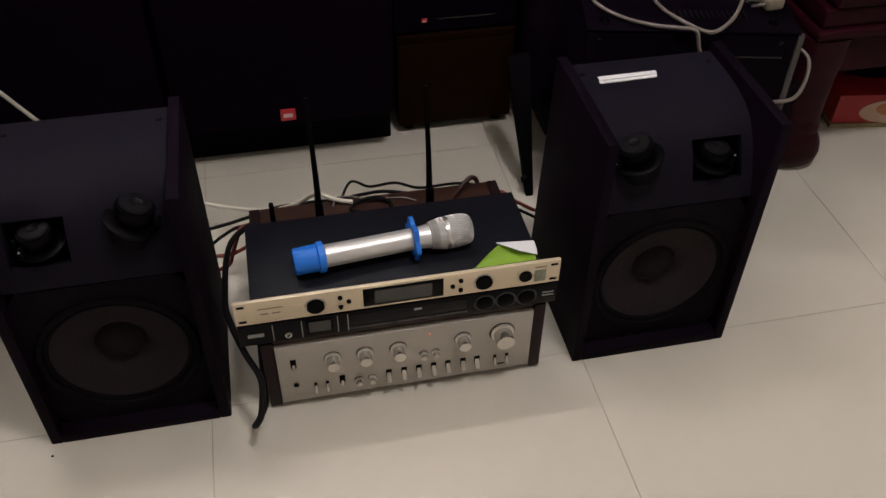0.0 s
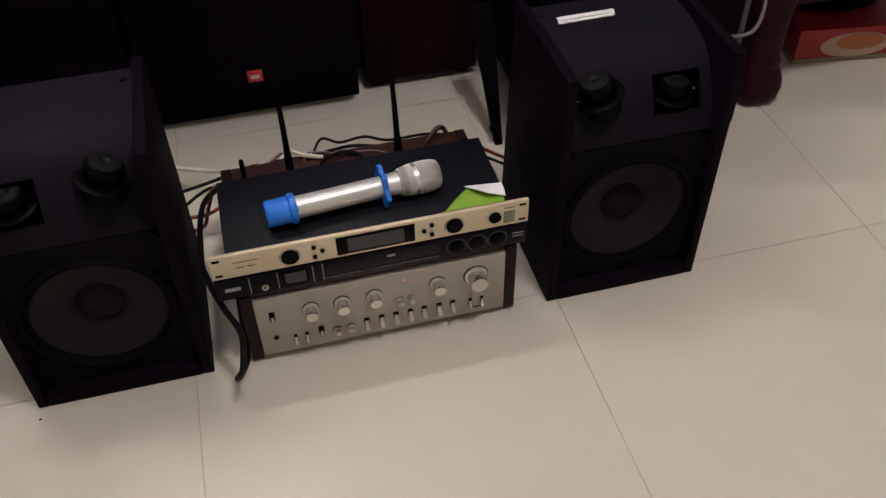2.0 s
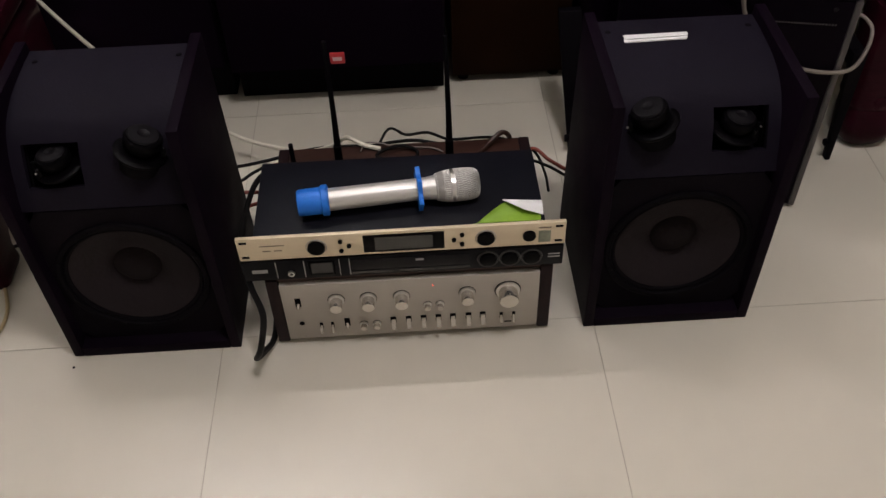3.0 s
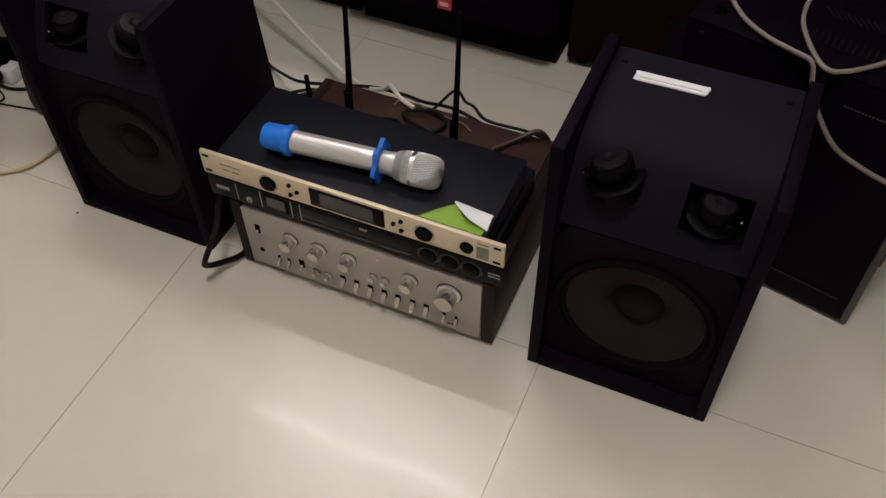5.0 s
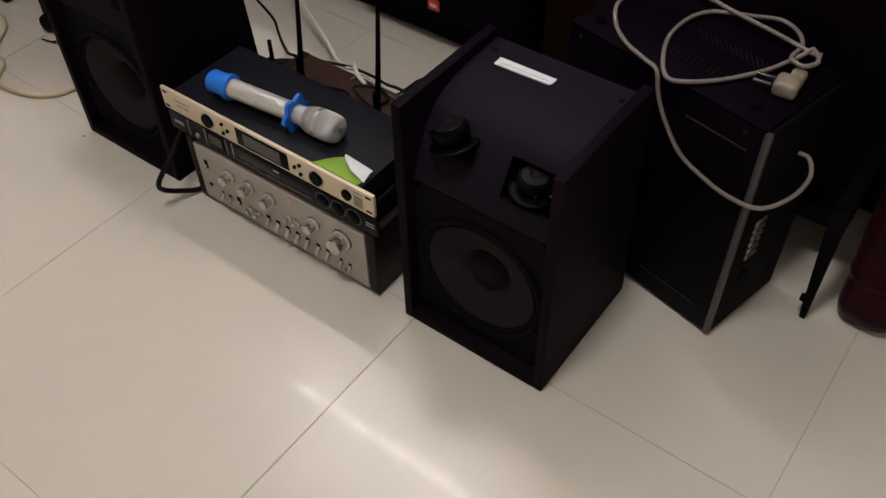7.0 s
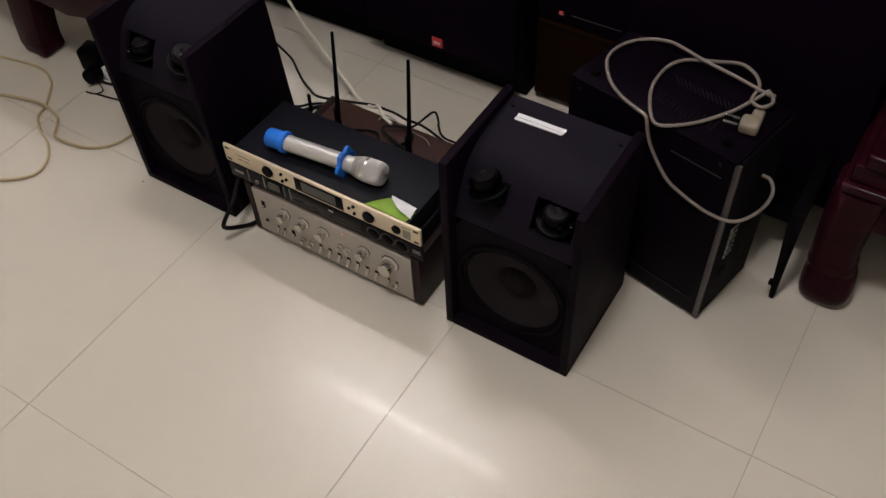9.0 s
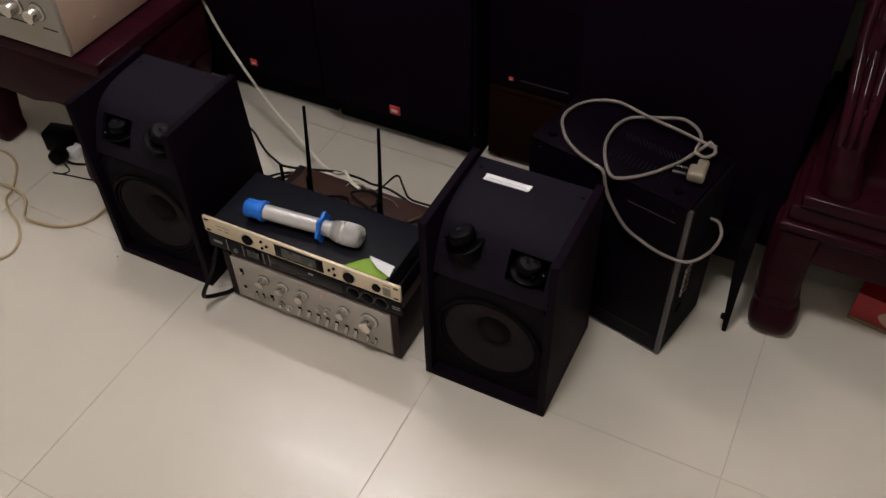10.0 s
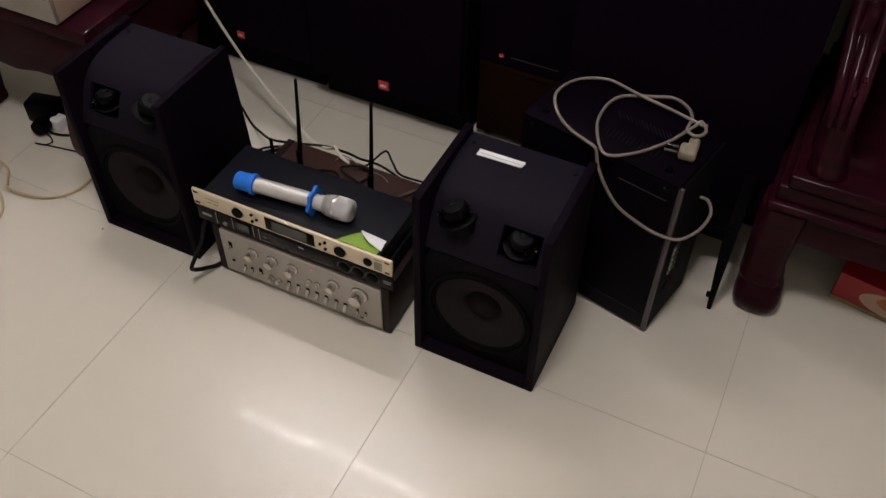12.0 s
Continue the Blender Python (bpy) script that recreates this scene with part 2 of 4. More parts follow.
lamp = thing("tube_light", pose(-0.65, Y1, 2.6), "lit white fluorescent tube on a wall batten", "lamp")
part("housing", box(-0.63, 0.63, -0.055, 0, -0.03, 0.03, 0.006), WHITE, lamp)
part("tube", lathe([(0.0, -0.59), (0.0135, -0.59), (0.0135, 0.59), (0.0, 0.59)], axis_to(0, -0.115, 0, (1, 0, 0)), 16), TUBEGLOW, lamp, "glowing white glass tube")
for s in (-1, 1):
    part("tube_holder", box(s * 0.605 - 0.012, s * 0.605 + 0.012, -0.135, -0.055, -0.018, 0.018, 0.004), WHITE, lamp)

# unseen fill lamp, added to brighten the floor and the fronts
dome = thing("ceiling_fill", pose(0.45, -0.62, H), "added unseen fill light, a lit round white ceiling dome", "lamp")
part("base", lathe([(0, 0), (0.22, 0), (0.22, -0.025), (0, -0.025)], None, 32), WHITE, dome)
part("diffuser", lathe([(0.205, -0.0252), (0.20, -0.045), (0.17, -0.066), (0.10, -0.080), (0, -0.085)], None, 32), FILLGLOW, dome, "glowing white diffuser of the added fill light")

# ---- stereo speakers ----
SW, SD, SH = 0.272, 0.262, 0.448


def tweeter(parent, at, way, size, name="tweeter"):
    """A small cone tweeter seen from behind: flange, magnet and two terminals; way is where its back points."""
    m = axis_to(*at, way) @ Matrix.Scale(size, 4)
    tw = part(name, join(
        lathe([(0, -0.007), (0.036, -0.007), (0.039, -0.004), (0.039, -0.001), (0.036, 0.0005), (0.030, 0.001), (0, 0.001)], m, 32),
        lathe([(0, 0.0012), (0.021, 0.0012), (0.021, 0.010), (0, 0.010)], m, 28),
        lathe([(0, 0.0102), (0.0262, 0.0102), (0.0275, 0.012), (0.0275, 0.025), (0.026, 0.027), (0, 0.027)], m, 32)), PLASTIC, parent, "black plastic tweeter")
    # lit top painted grey; the sides below keep the darker plastic
    part("magnet", lathe([(0, 0.0272), (0.0222, 0.0272), (0.0235, 0.0285), (0.0215, 0.031), (0.009, 0.032), (0.007, 0.0305), (0, 0.0305)], m, 32), MAGNET_LIT, tw, "magnet plate coloured grey as a lit top")
    for s in (-1, 1):
        part("terminal", moved(box(s * 0.012 - 0.003, s * 0.012 + 0.003, -0.034, -0.0282, 0.004, 0.020, 0.001), m), PLASTIC, tw)
    part("terminal_tip", moved(lathe([(0, 0), (0.0016, 0.0004), (0.0016, 0.003), (0, 0.0036)], axis_to(0.012, -0.034, 0.013, (0, -1, 0)), 8), m), STEEL, tw, "bright terminal tip")
    return tw


def speaker(x, outer, label):
    """Bookshelf speaker with side panels that stand proud of the top and front; outer is the side (+1 right) of its pocketed tweeter."""
    sp = thing("stereo_speaker", pose(x, 0, 0), label, "speaker", "pair of stereo speakers")
    hw, t = SW / 2, 0.017
    for s in (-1, 1):
        part("side_panel", prism([(0, 0), (SD + 0.003, 0), (SD + 0.003, 0.015), (SD - 0.027, SH), (0, SH)], "x", min(s * hw, s * (hw - t)), max(s * hw, s * (hw - t)), 0.0025), VINYL, sp, "black wood-grain vinyl side panel")
    iw = hw - t
    part("bottom_panel", box(-iw, iw, 0.0, SD, 0.0, 0.020, 0.002), VINYL, sp)
    part("back_panel", prism([(SD - 0.016, 0.020), (SD, 0.020), (SD - 0.030, SH - 0.019), (SD - 0.046, SH - 0.019)], "x", -iw, iw), VINYL, sp)
    # one moulded skin from the back of the top down to the woofer, with a cut-out for the outer tweeter
    ox = outer * 0.062
    lo, hi = ox - 0.039, ox + 0.039
    skin = [(q.x, q.y) for q in glide([(SD - 0.0295, SH - 0.0163, 0), (0.180, SH - 0.0168, 0), (0.135, SH - 0.020, 0), (0.103, SH - 0.0275, 0), (0.080, SH - 0.039, 0), (0.0625, SH - 0.056, 0), (0.047, SH - 0.080, 0), (0.033, SH - 0.112, 0), (0.0215, SH - 0.144, 0)], 4)]
    cut0, cut1 = 20, 28
    cols = [-iw, lo, hi, iw]
    bm = bmesh.new()
    grid = [[bm.verts.new((x, y, z)) for x in cols] for y, z in skin]
    for r in range(len(skin) - 1):
        for c in range(3):
            if not (c == 1 and cut0 <= r < cut1):
                bm.faces.new((grid[r][c], grid[r + 1][c], grid[r + 1][c + 1], grid[r][c + 1]))
    bmesh.ops.recalc_face_normals(bm, faces=bm.faces)
    if bm.faces[0].normal.z < 0:
        bmesh.ops.reverse_faces(bm, faces=bm.faces)
    bmesh.ops.solidify(bm, geom=bm.faces[:], thickness=0.010)
    part("moulded_baffle", bm, BAFFLE, sp, "blue-black moulded top and tweeter baffle with a cut-out")
    (ya, za), (yb, zb) = skin[cut1], skin[cut0]
    # the woofer's board, with a round opening
    ring, n = bmesh.new(), 40
    cz, cr = 0.160, 0.104
    inner = [ring.verts.new((cr * math.cos(2 * math.pi * k / n), 0.022, cz + cr * math.sin(2 * math.pi * k / n))) for k in range(n)]
    edge = []
    for k in range(n):
        a = 2 * math.pi * k / n
        c, s = math.cos(a), math.sin(a)
        f = min(iw / abs(c) if abs(c) > 1e-6 else 9, (0.302 - cz if s > 0 else cz - 0.020) / abs(s) if abs(s) > 1e-6 else 9)
        edge.append(ring.verts.new((c * f, 0.022, cz + s * f)))
    for k in range(n):
        q = (k + 1) % n
        ring.faces.new((inner[k], inner[q], edge[q], edge[k]))
    geo = bmesh.ops.extrude_face_region(ring, geom=ring.faces[:])
    bmesh.ops.translate(ring, verts=[v for v in geo["geom"] if isinstance(v, bmesh.types.BMVert)], vec=(0, 0.014, 0))
    bmesh.ops.recalc_face_normals(ring, faces=ring.faces)
    part("front_board", ring, WOOFBOARD, sp, "black woofer board")
    m = axis_to(0, 0.022, cz, (0, -1, 0))
    wf = part("woofer", lathe([(0.1145, 0.0), (0.1145, 0.004), (0.112, 0.006), (0.106, 0.006), (0.1035, 0.003), (0.1030, -0.004), (0.1030, -0.01), (0.112, -0.01)], m, 48), RUBBER, sp, "black pressed woofer frame")
    part("surround", lathe([(0.1038, -0.002), (0.1025, 0.002), (0.1005, 0.003), (0.0975, 0.0015), (0.0955, -0.003), (0.099, -0.006)], m, 48), RUBBER, wf)
    part("cone", lathe([(0.0962, -0.001), (0.083, -0.005), (0.065, -0.011), (0.050, -0.018), (0.040, -0.024), (0.036, -0.028), (0.036, -0.034), (0.0962, -0.010)], m, 48), CONE, wf, "brown-grey paper cone")
    part("dust_cap", lathe([(0.0, -0.012), (0.010, -0.0126), (0.020, -0.0150), (0.029, -0.0200), (0.0365, -0.027), (0.0365, -0.034), (0, -0.034)], m, 32), CAP, wf, "dark domed dust cap")
    for k in range(8):
        a = math.pi / 8 + k * math.pi / 4
        part("screw", lathe([(0, 0.0075), (0.003, 0.007), (0.0036, 0.005), (0, 0.005)], axis_to(0.109 * math.cos(a), 0.022, cz + 0.109 * math.sin(a), (0, -1, 0)), 8), PLASTIC, wf)
    # inner tweeter leaning on a bracket, outer one in a roofed pocket
    i = -outer
    tweeter(sp, (i * 0.064, 0.048, 0.383), (i * 0.36, 0.04, 0.93), 0.95)
    part("tweeter_bracket", lathe([(0, -0.030), (0.026, -0.030), (0.030, -0.008), (0.030, -0.0058), (0, -0.0058)], axis_to(i * 0.064, 0.048, 0.381, (i * 0.36, 0.04, 0.93)), 24), RUBBER, sp, "black plastic bracket")
    pocket = part("tweeter_pocket", join(
        box(lo - 0.003, hi + 0.003, ya + 0.010, yb + 0.030, za - 0.030, za - 0.027),
        box(lo - 0.003, hi + 0.003, yb + 0.030, yb + 0.033, za - 0.030, zb - 0.012),
        prism([(ya + 0.011, za - 0.027), (yb + 0.030, za - 0.027), (yb + 0.030, zb - 0.012), (yb + 0.012, zb - 0.012)], "x", lo - 0.003, lo), prism([(ya + 0.011, za - 0.027), (yb + 0.030, za - 0.027), (yb + 0.030, zb - 0.012), (yb + 0.012, zb - 0.012)], "x", hi, hi + 0.003)), RUBBER, sp, "black tweeter pocket")
    tweeter(sp, (ox - outer * 0.002, 0.058, 0.356), (outer * 0.10, -0.06, 0.97), 0.86)
    for s in (-1, 1):
        part("screw_hole", lathe([(0.0, 0.0015), (0.003, 0.0015), (0.0045, 0.0), (0, -0.001)], pose(s * 0.104, 0.203, SH - 0.016), 12), RUBBER, sp)
    for s in (-1, 1):
        part("terminal_post", lathe([(0, 0), (0.006, 0), (0.006, 0.014), (0, 0.016)], axis_to(s * 0.02, SD - 0.006, 0.08, (0, 1, 0)), 12), REDCABLE if s > 0 else RUBBER, sp)
    return sp


speaker(0.423, 1, "black vinyl stereo speaker without its grille, a white label on top")
speaker(-0.4125, -1, "black vinyl stereo speaker without its grille, bare top")
tag = thing("paper_label", pose(0.385, 0.1815, SH - 0.0158, 0, 0, 1.5), "narrow white paper label with grey lines on the speaker's top", "label")
part("strip", prism([(-0.0475, -0.0068), (-0.044, -0.0085), (0.043, -0.0085), (0.0445, -0.0052), (0.0462, -0.0040), (0.0460, 0.0), (-0.0468, 0.0)], "z", 0, 0.0008), WHITE, tag)
part("folded_strip", moved(prism([(-0.0462, -0.0005), (0.0458, -0.0012), (0.0482, 0.0030), (0.0470, 0.0048), (0.0476, 0.0080), (0.0410, 0.0074), (-0.0410, 0.0086), (-0.0470, 0.0078), (-0.0458, 0.0045)], "z", 0.0009, 0.0020), pose(0, 0, 0, 3, 0, 0)), WHITE, tag, "curled upper fold of white tape")
part("printed_line", box(-0.040, 0.038, -0.0017, -0.0010, 0.0008, 0.0010), PRINT, tag, "grey printed line")
part("printed_line", box(-0.042, 0.043, -0.0081, -0.0072, 0.0008, 0.0010), PRINT, tag, "grey printed line")


# ---- integrated amplifier ----
def knob(parent, x, z, r, length, y=-0.003, material=None, name="knob", skirt=True):
    m = axis_to(x, y, z, (0, -1, 0))
    k = part(name, lathe([(0, 0), (r, 0), (r, length * 0.85), (r * 0.94, length), (0, length)], m, 28), material or KNOB, parent)
    if skirt:
        part("skirt", lathe([(r * 1.0, 0), (r * 1.28, 0), (r * 1.26, 0.003), (r * 1.0, 0.0045)], m, 28), STEEL, k, "polished knob ring")
        # flat black ring stands in for the shade around the knob's base
        part("shade_ring", lathe([(r * 1.26, 0), (r * 1.38, 0), (r * 1.37, 0.0006), (r * 1.26, 0.0006)], m, 28), RUBBER, k, "black ring painted as shade round the knob")
    return k


amp = thing("integrated_amplifier", pose(0.007, 0.004, 0), "silver-fronted vintage stereo amplifier in a walnut case", "amplifier")
AW = 0.2215
for s in (-1, 1):
    part("side_panel", box(min(s * AW, s * (AW - 0.019)), max(s * AW, s * (AW - 0.019)), -0.002, 0.315, 0.006, 0.152, 0.002), WALNUT_UP, amp, "dark walnut side panel")
iw = AW - 0.0195
part("top_cover", box(-iw, iw, 0.004, 0.313, 0.143, 0.152, 0.001), WALNUT, amp, "walnut top cover")
part("chassis", box(-iw, iw, 0.008, 0.310, 0.014, 0.1425), RUBBER, amp, "black steel chassis")
part("front_panel", box(-iw + 0.0005, iw - 0.0005, -0.004, 0.0078, 0.014, 0.1422, 0.001), SILVER, amp, "brushed silver front panel")
for fx in (-0.18, 0.18):
    for fy in (0.03, 0.28):
        part("foot", lathe([(0, 0), (0.014, 0), (0.016, 0.014), (0, 0.014)], pose(fx, fy, 0.0), 16), RUBBER, amp, "black rubber foot")
for kx, r, ln in ((-0.117, 0.0105, 0.021), (-0.067, 0.0105, 0.021), (-0.015, 0.0105, 0.021), (0.088, 0.0105, 0.021), (0.152, 0.0160, 0.025)):
    knob(amp, kx, 0.1045, r * 0.94, ln, -0.004)
for kx, kz in ((0.025, 0.0815), (0.045, 0.0815), (-0.079, 0.0425), (-0.058, 0.0425)):
    knob(amp, kx, kz, 0.0050, 0.011, -0.004, name="small_knob")


def paddle(parent, name, x, z, w, length):
    """A flat metal lever that juts out of a dark slot and points down."""
    sw = part(name, moved(box(-w / 2, w / 2, -length, 0.002, -0.0022, 0.0022, 0.0009), pose(x, -0.004, z - 0.003, 52, 0, 0)), KNOB, parent, "bright flat metal lever")
    part("slot", box(x - w * 0.62, x + w * 0.62, -0.0049, -0.0039, z - 0.009, z + 0.0055, 0.0003), RUBBER, sw, "dark slot")


for kx in (-0.031, -0.0065, 0.0175, 0.0415, 0.065, 0.090, 0.113):
    paddle(amp, "toggle", kx, 0.0500, 0.0074, 0.0165)
for kx, kz in ((-0.147, 0.046), (-0.129, 0.046), (0.143, 0.046), (0.163, 0.046)):
    paddle(amp, "lever_switch", kx, kz, 0.0042, 0.013)
for kx, kz, hh in ((-0.177, 0.103, 0.019), (-0.105, 0.050, 0.018)):
    sw = part("power_switch", box(kx - 0.0045, kx + 0.0045, -0.0052, -0.0038, kz - hh / 2, kz + hh / 2, 0.0005), RUBBER, amp, "dark switch slot")
    part("lever", lathe([(0, 0), (0.0028, 0), (0.0022, 0.008), (0, 0.009)], axis_to(kx, -0.005, kz - 0.003, (0, -0.8, -0.5)), 10), KNOB, sw)
part("headphone_jack", lathe([(0, 0), (0.0035, 0), (0.0045, 0.0015), (0, 0.002)], axis_to(-0.177, -0.004, 0.053, (0, -1, 0)), 14), RUBBER, amp, "dark jack")
part("led", lathe([(0, 0), (0.0013, 0), (0.0011, 0.0012), (0, 0.0016)], axis_to(0.035, -0.004, 0.1255, (0, -1, 0)), 10), LEDRED, amp, "lit red indicator")
part("printed_line", box(0.148, 0.160, -0.0046, -0.0038, 0.0265, 0.029), RUBBER, amp)

# ---- black effects unit of one rack height ----
mix = thing("audio_mixer", pose(0, 0.002, 0.1525), "black rack effects unit with a small screen, lying on the amplifier", "audio mixer")
part("case", box(-0.215, 0.215, 0.003, 0.200, 0.004, 0.0445, 0.001), BLACKCASE, mix)
for fx in (-0.19, 0.19):
    for fy in (0.03, 0.17):
        part("foot", lathe([(0, 0), (0.010, 0), (0.011, 0.004), (0, 0.004)], pose(fx, fy, 0), 14), RUBBER, mix)
part("front_panel", box(-0.241, 0.241, -0.002, 0.0028, 0.005, 0.0465, 0.001), MIXFACE, mix, "black front panel")
scr = part("display", box(-0.143, -0.103, -0.0032, -0.0018, 0.012, 0.041, 0.0006), PLASTIC, mix)
part("screen", box(-0.139, -0.107, -0.0036, -0.003, 0.0165, 0.038), SCREENLIT, scr, "grey unlit screen")
for x in (-0.192, -0.150, -0.097, -0.082):
    part("panel_seam", box(x, x + 0.0012, -0.0028, -0.0018, 0.009, 0.043), PRINT, mix)
for x in (0.127, 0.160, 0.193):
    kb = knob(mix, x, 0.025, 0.0130, 0.004, -0.002, PLASTIC, skirt=False)
    part("ring", lathe([(0.0142, 0), (0.0168, 0), (0.0164, 0.0016), (0.0142, 0.0016)], axis_to(x, -0.002, 0.025, (0, -1, 0)), 28), MIXRING, kb, "grey knob ring")
for x0, x1 in ((-0.080, -0.017), (-0.008, 0.045), (0.050, 0.100)):
    part("button_strip", box(x0, x1, -0.0034, -0.0018, 0.010, 0.0145, 0.0006), SCREENLIT, mix, "dark grey button strip")
part("button_strip", box(-0.080, 0.100, -0.003, -0.0018, 0.0175, 0.040, 0.0006), GLOSSBLACK, mix, "glossy black window")
part("badge", box(-0.228, -0.205, -0.0028, -0.0018, 0.022, 0.0285), PRINT, mix, "pale printed mark")
part("badge", box(0.018, 0.030, -0.0036, -0.0028, 0.032, 0.036), PRINT, mix, "pale printed mark")
part("jack", lathe([(0.003, 0), (0.0055, 0), (0.005, 0.003), (0.003, 0.003)], axis_to(-0.170, -0.002, 0.018, (0, -1, 0)), 16), STEEL, mix, "steel socket")
for z in (0.028, 0.022):
    part("printed_line", box(0.218, 0.236, -0.0026, -0.0018, z, z + 0.002), PRINT, mix)

# ---- wireless microphone receiver ----
rec = thing("wireless_receiver", pose(0, 0.0, 0.2), "champagne-faced wireless microphone receiver with a black case", "receiver")
part("case", box(-0.216, 0.211, 0.004, 0.168, 0.004, 0.0475, 0.0015), BLACKCASE, rec, "blue-black steel case")
part("underside_strip", box(-0.205, 0.205, 0.008, 0.16, -0.0005, 0.004), RUBBER, rec)
part("front_panel", box(-0.241, 0.241, -0.003, 0.0038, 0.005, 0.0495, 0.0012), CHAMPAGNE, rec, "champagne-gold front panel")
for s in (-1, 1):
    for z in (0.0125, 0.042):
        part("rack_slot", box(s * 0.231 - 0.0055, s * 0.231 + 0.0055, -0.0036, -0.0028, z - 0.0022, z + 0.0022, 0.0003), RUBBER, rec, "dark rack slot")
win = part("display", box(-0.057, 0.062, -0.0042, -0.0028, 0.010, 0.045, 0.0006), PLASTIC, rec, "dark display window")
part("screen", box(-0.040, 0.045, -0.0046, -0.004, 0.0145, 0.0405), SCREEN, win)
for x in (-0.126, 0.123):
    kb = knob(rec, x, 0.026, 0.0128, 0.005, -0.003, PLASTIC, skirt=False)
    part("ring", lathe([(0.0145, 0), (0.0155, 0), (0.015, 0.0012), (0.0145, 0.0012)], axis_to(x, -0.003, 0.026, (0, -1, 0)), 28), PRINT, kb)
knob(rec, 0.187, 0.026, 0.0098, 0.004, -0.003, PLASTIC, skirt=False)
for cx, d in ((-0.090, 1), (0.088, -1)):
    for dx, dz in ((0, 0.0095), (d * 0.012, 0.0), (0, -0.0095)):
        part("button", lathe([(0, 0), (0.0036, 0), (0.0032, 0.003), (0, 0.0034)], axis_to(cx + (dx if d > 0 else dx), -0.003, 0.026 + dz, (0, -1, 0)), 14), PLASTIC, rec, "black button")
for x0, x1, z, th in ((-0.208, -0.172, 0.033, 0.0018), (-0.205, -0.193, 0.0225, 0.0022), (-0.188, -0.176, 0.0225, 0.0022), (0.201, 0.219, 0.0395, 0.0022)):
    part("printed_line", box(x0, x1, -0.0034, -0.0028, z, z + th), BROWNPRINT, rec)
part("sticker", box(0.201, 0.219, -0.0036, -0.0028, 0.011, 0.0345, 0.0002), mat("grey_green_print", (0.19, 0.20, 0.145), 0.6, 0, 0.4, 120), rec, "small grey-green printed sticker")
for x, lean in ((-0.098, 0.0), (0.082, 0.0)):
    an = part("antenna", tube([(x, 0.198, 0.012), (x, 0.203, 0.05), (x, 0.210, 0.11), (x - 0.002, 0.224, 0.228)], 0.0064, 10, 6, 0.0034), RUBBER, rec, "black whip antenna")
    part("base", join(lathe([(0, 0), (0.007, 0), (0.007, 0.028), (0, 0.028)], axis_to(x, 0.168, 0.018, (0, 1, 0)), 14), lathe([(0, 0), (0.0075, 0), (0.0065, 0.045), (0, 0.045)], pose(x, 0.198, 0.006), 14)), PLASTIC, an)
an = part("antenna", lathe([(0, 0), (0.0042, 0), (0.0038, 0.045), (0, 0.046)], pose(-0.172, 0.200, 0.012), 12), RUBBER, rec, "short black antenna stub")
part("base", lathe([(0, 0), (0.006, 0), (0.006, 0.030), (0, 0.030)], axis_to(-0.172, 0.168, 0.018, (0, 1, 0)), 12), PLASTIC, an)

# ---- microphone ----
TOP = 0.2478
mic = thing("microphone", pose(-0.0155, 0.0545, TOP, 0, 0, 5.5) @ pose(0, 0, 0.0258, 0, 0.3, 0), "silver wireless microphone with blue silicone end cap and ring", "microphone")
mx = axis_to(0, 0, 0, (1, 0, 0))
part("body", lathe([(0, -0.092), (0.0168, -0.092), (0.0164, 0.040), (0.0166, 0.055), (0.0178, 0.064), (0.0178, 0.069), (0, 0.069)], mx, 36), MICBODY, mic, "satin silver body")
cap = part("end_cap", lathe([(0, -0.134), (0.0175, -0.134), (0.0198, -0.131), (0.0202, -0.100), (0.0232, -0.098), (0.0232, -0.090), (0.0195, -0.088), (0.0170, -0.0885), (0.0170, -0.091), (0, -0.091)], mx, 14), BLUE, mic, "blue silicone end cap")
rg = bmesh.new()
n = 36
outer = [0.0300 + 0.004 * math.cos(6 * 2 * math.pi * k / n) for k in range(n)]
for x in (0.0415, 0.0480):
    a = [rg.verts.new((x, 0.0169 * math.cos(2 * math.pi * k / n), 0.0169 * math.sin(2 * math.pi * k / n))) for k in range(n)]
    b = [rg.verts.new((x, outer[k] * math.cos(2 * math.pi * k / n), outer[k] * math.sin(2 * math.pi * k / n))) for k in range(n)]
    for k in range(n):
        rg.faces.new((a[k], a[(k + 1) % n], b[(k + 1) % n], b[k]))
rg.verts.ensure_lookup_table()
for off in (0, n):
    for k in range(n):
        q = (k + 1) % n
        rg.faces.new((rg.verts[off + k], rg.verts[off + q], rg.verts[2 * n + off + q], rg.verts[2 * n + off + k]))
bmesh.ops.recalc_face_normals(rg, faces=rg.faces)
part("anti_roll_ring", rg, BLUE, mic, "blue silicone anti-roll ring")
head = part("grille", lathe([(0, 0.069), (0.0196, 0.069), (0.0222, 0.076), (0.0236, 0.088), (0.0241, 0.108), (0.0236, 0.120), (0.0214, 0.129), (0.0160, 0.1335), (0, 0.135)], mx, 40), MESH, mic, "silver mesh grille")
part("band", lathe([(0.0230, 0.0915), (0.0245, 0.0915), (0.0245, 0.0975), (0.0230, 0.0975)], mx, 40), STEEL, head, "polished band")
# wires of the grille
wires = []
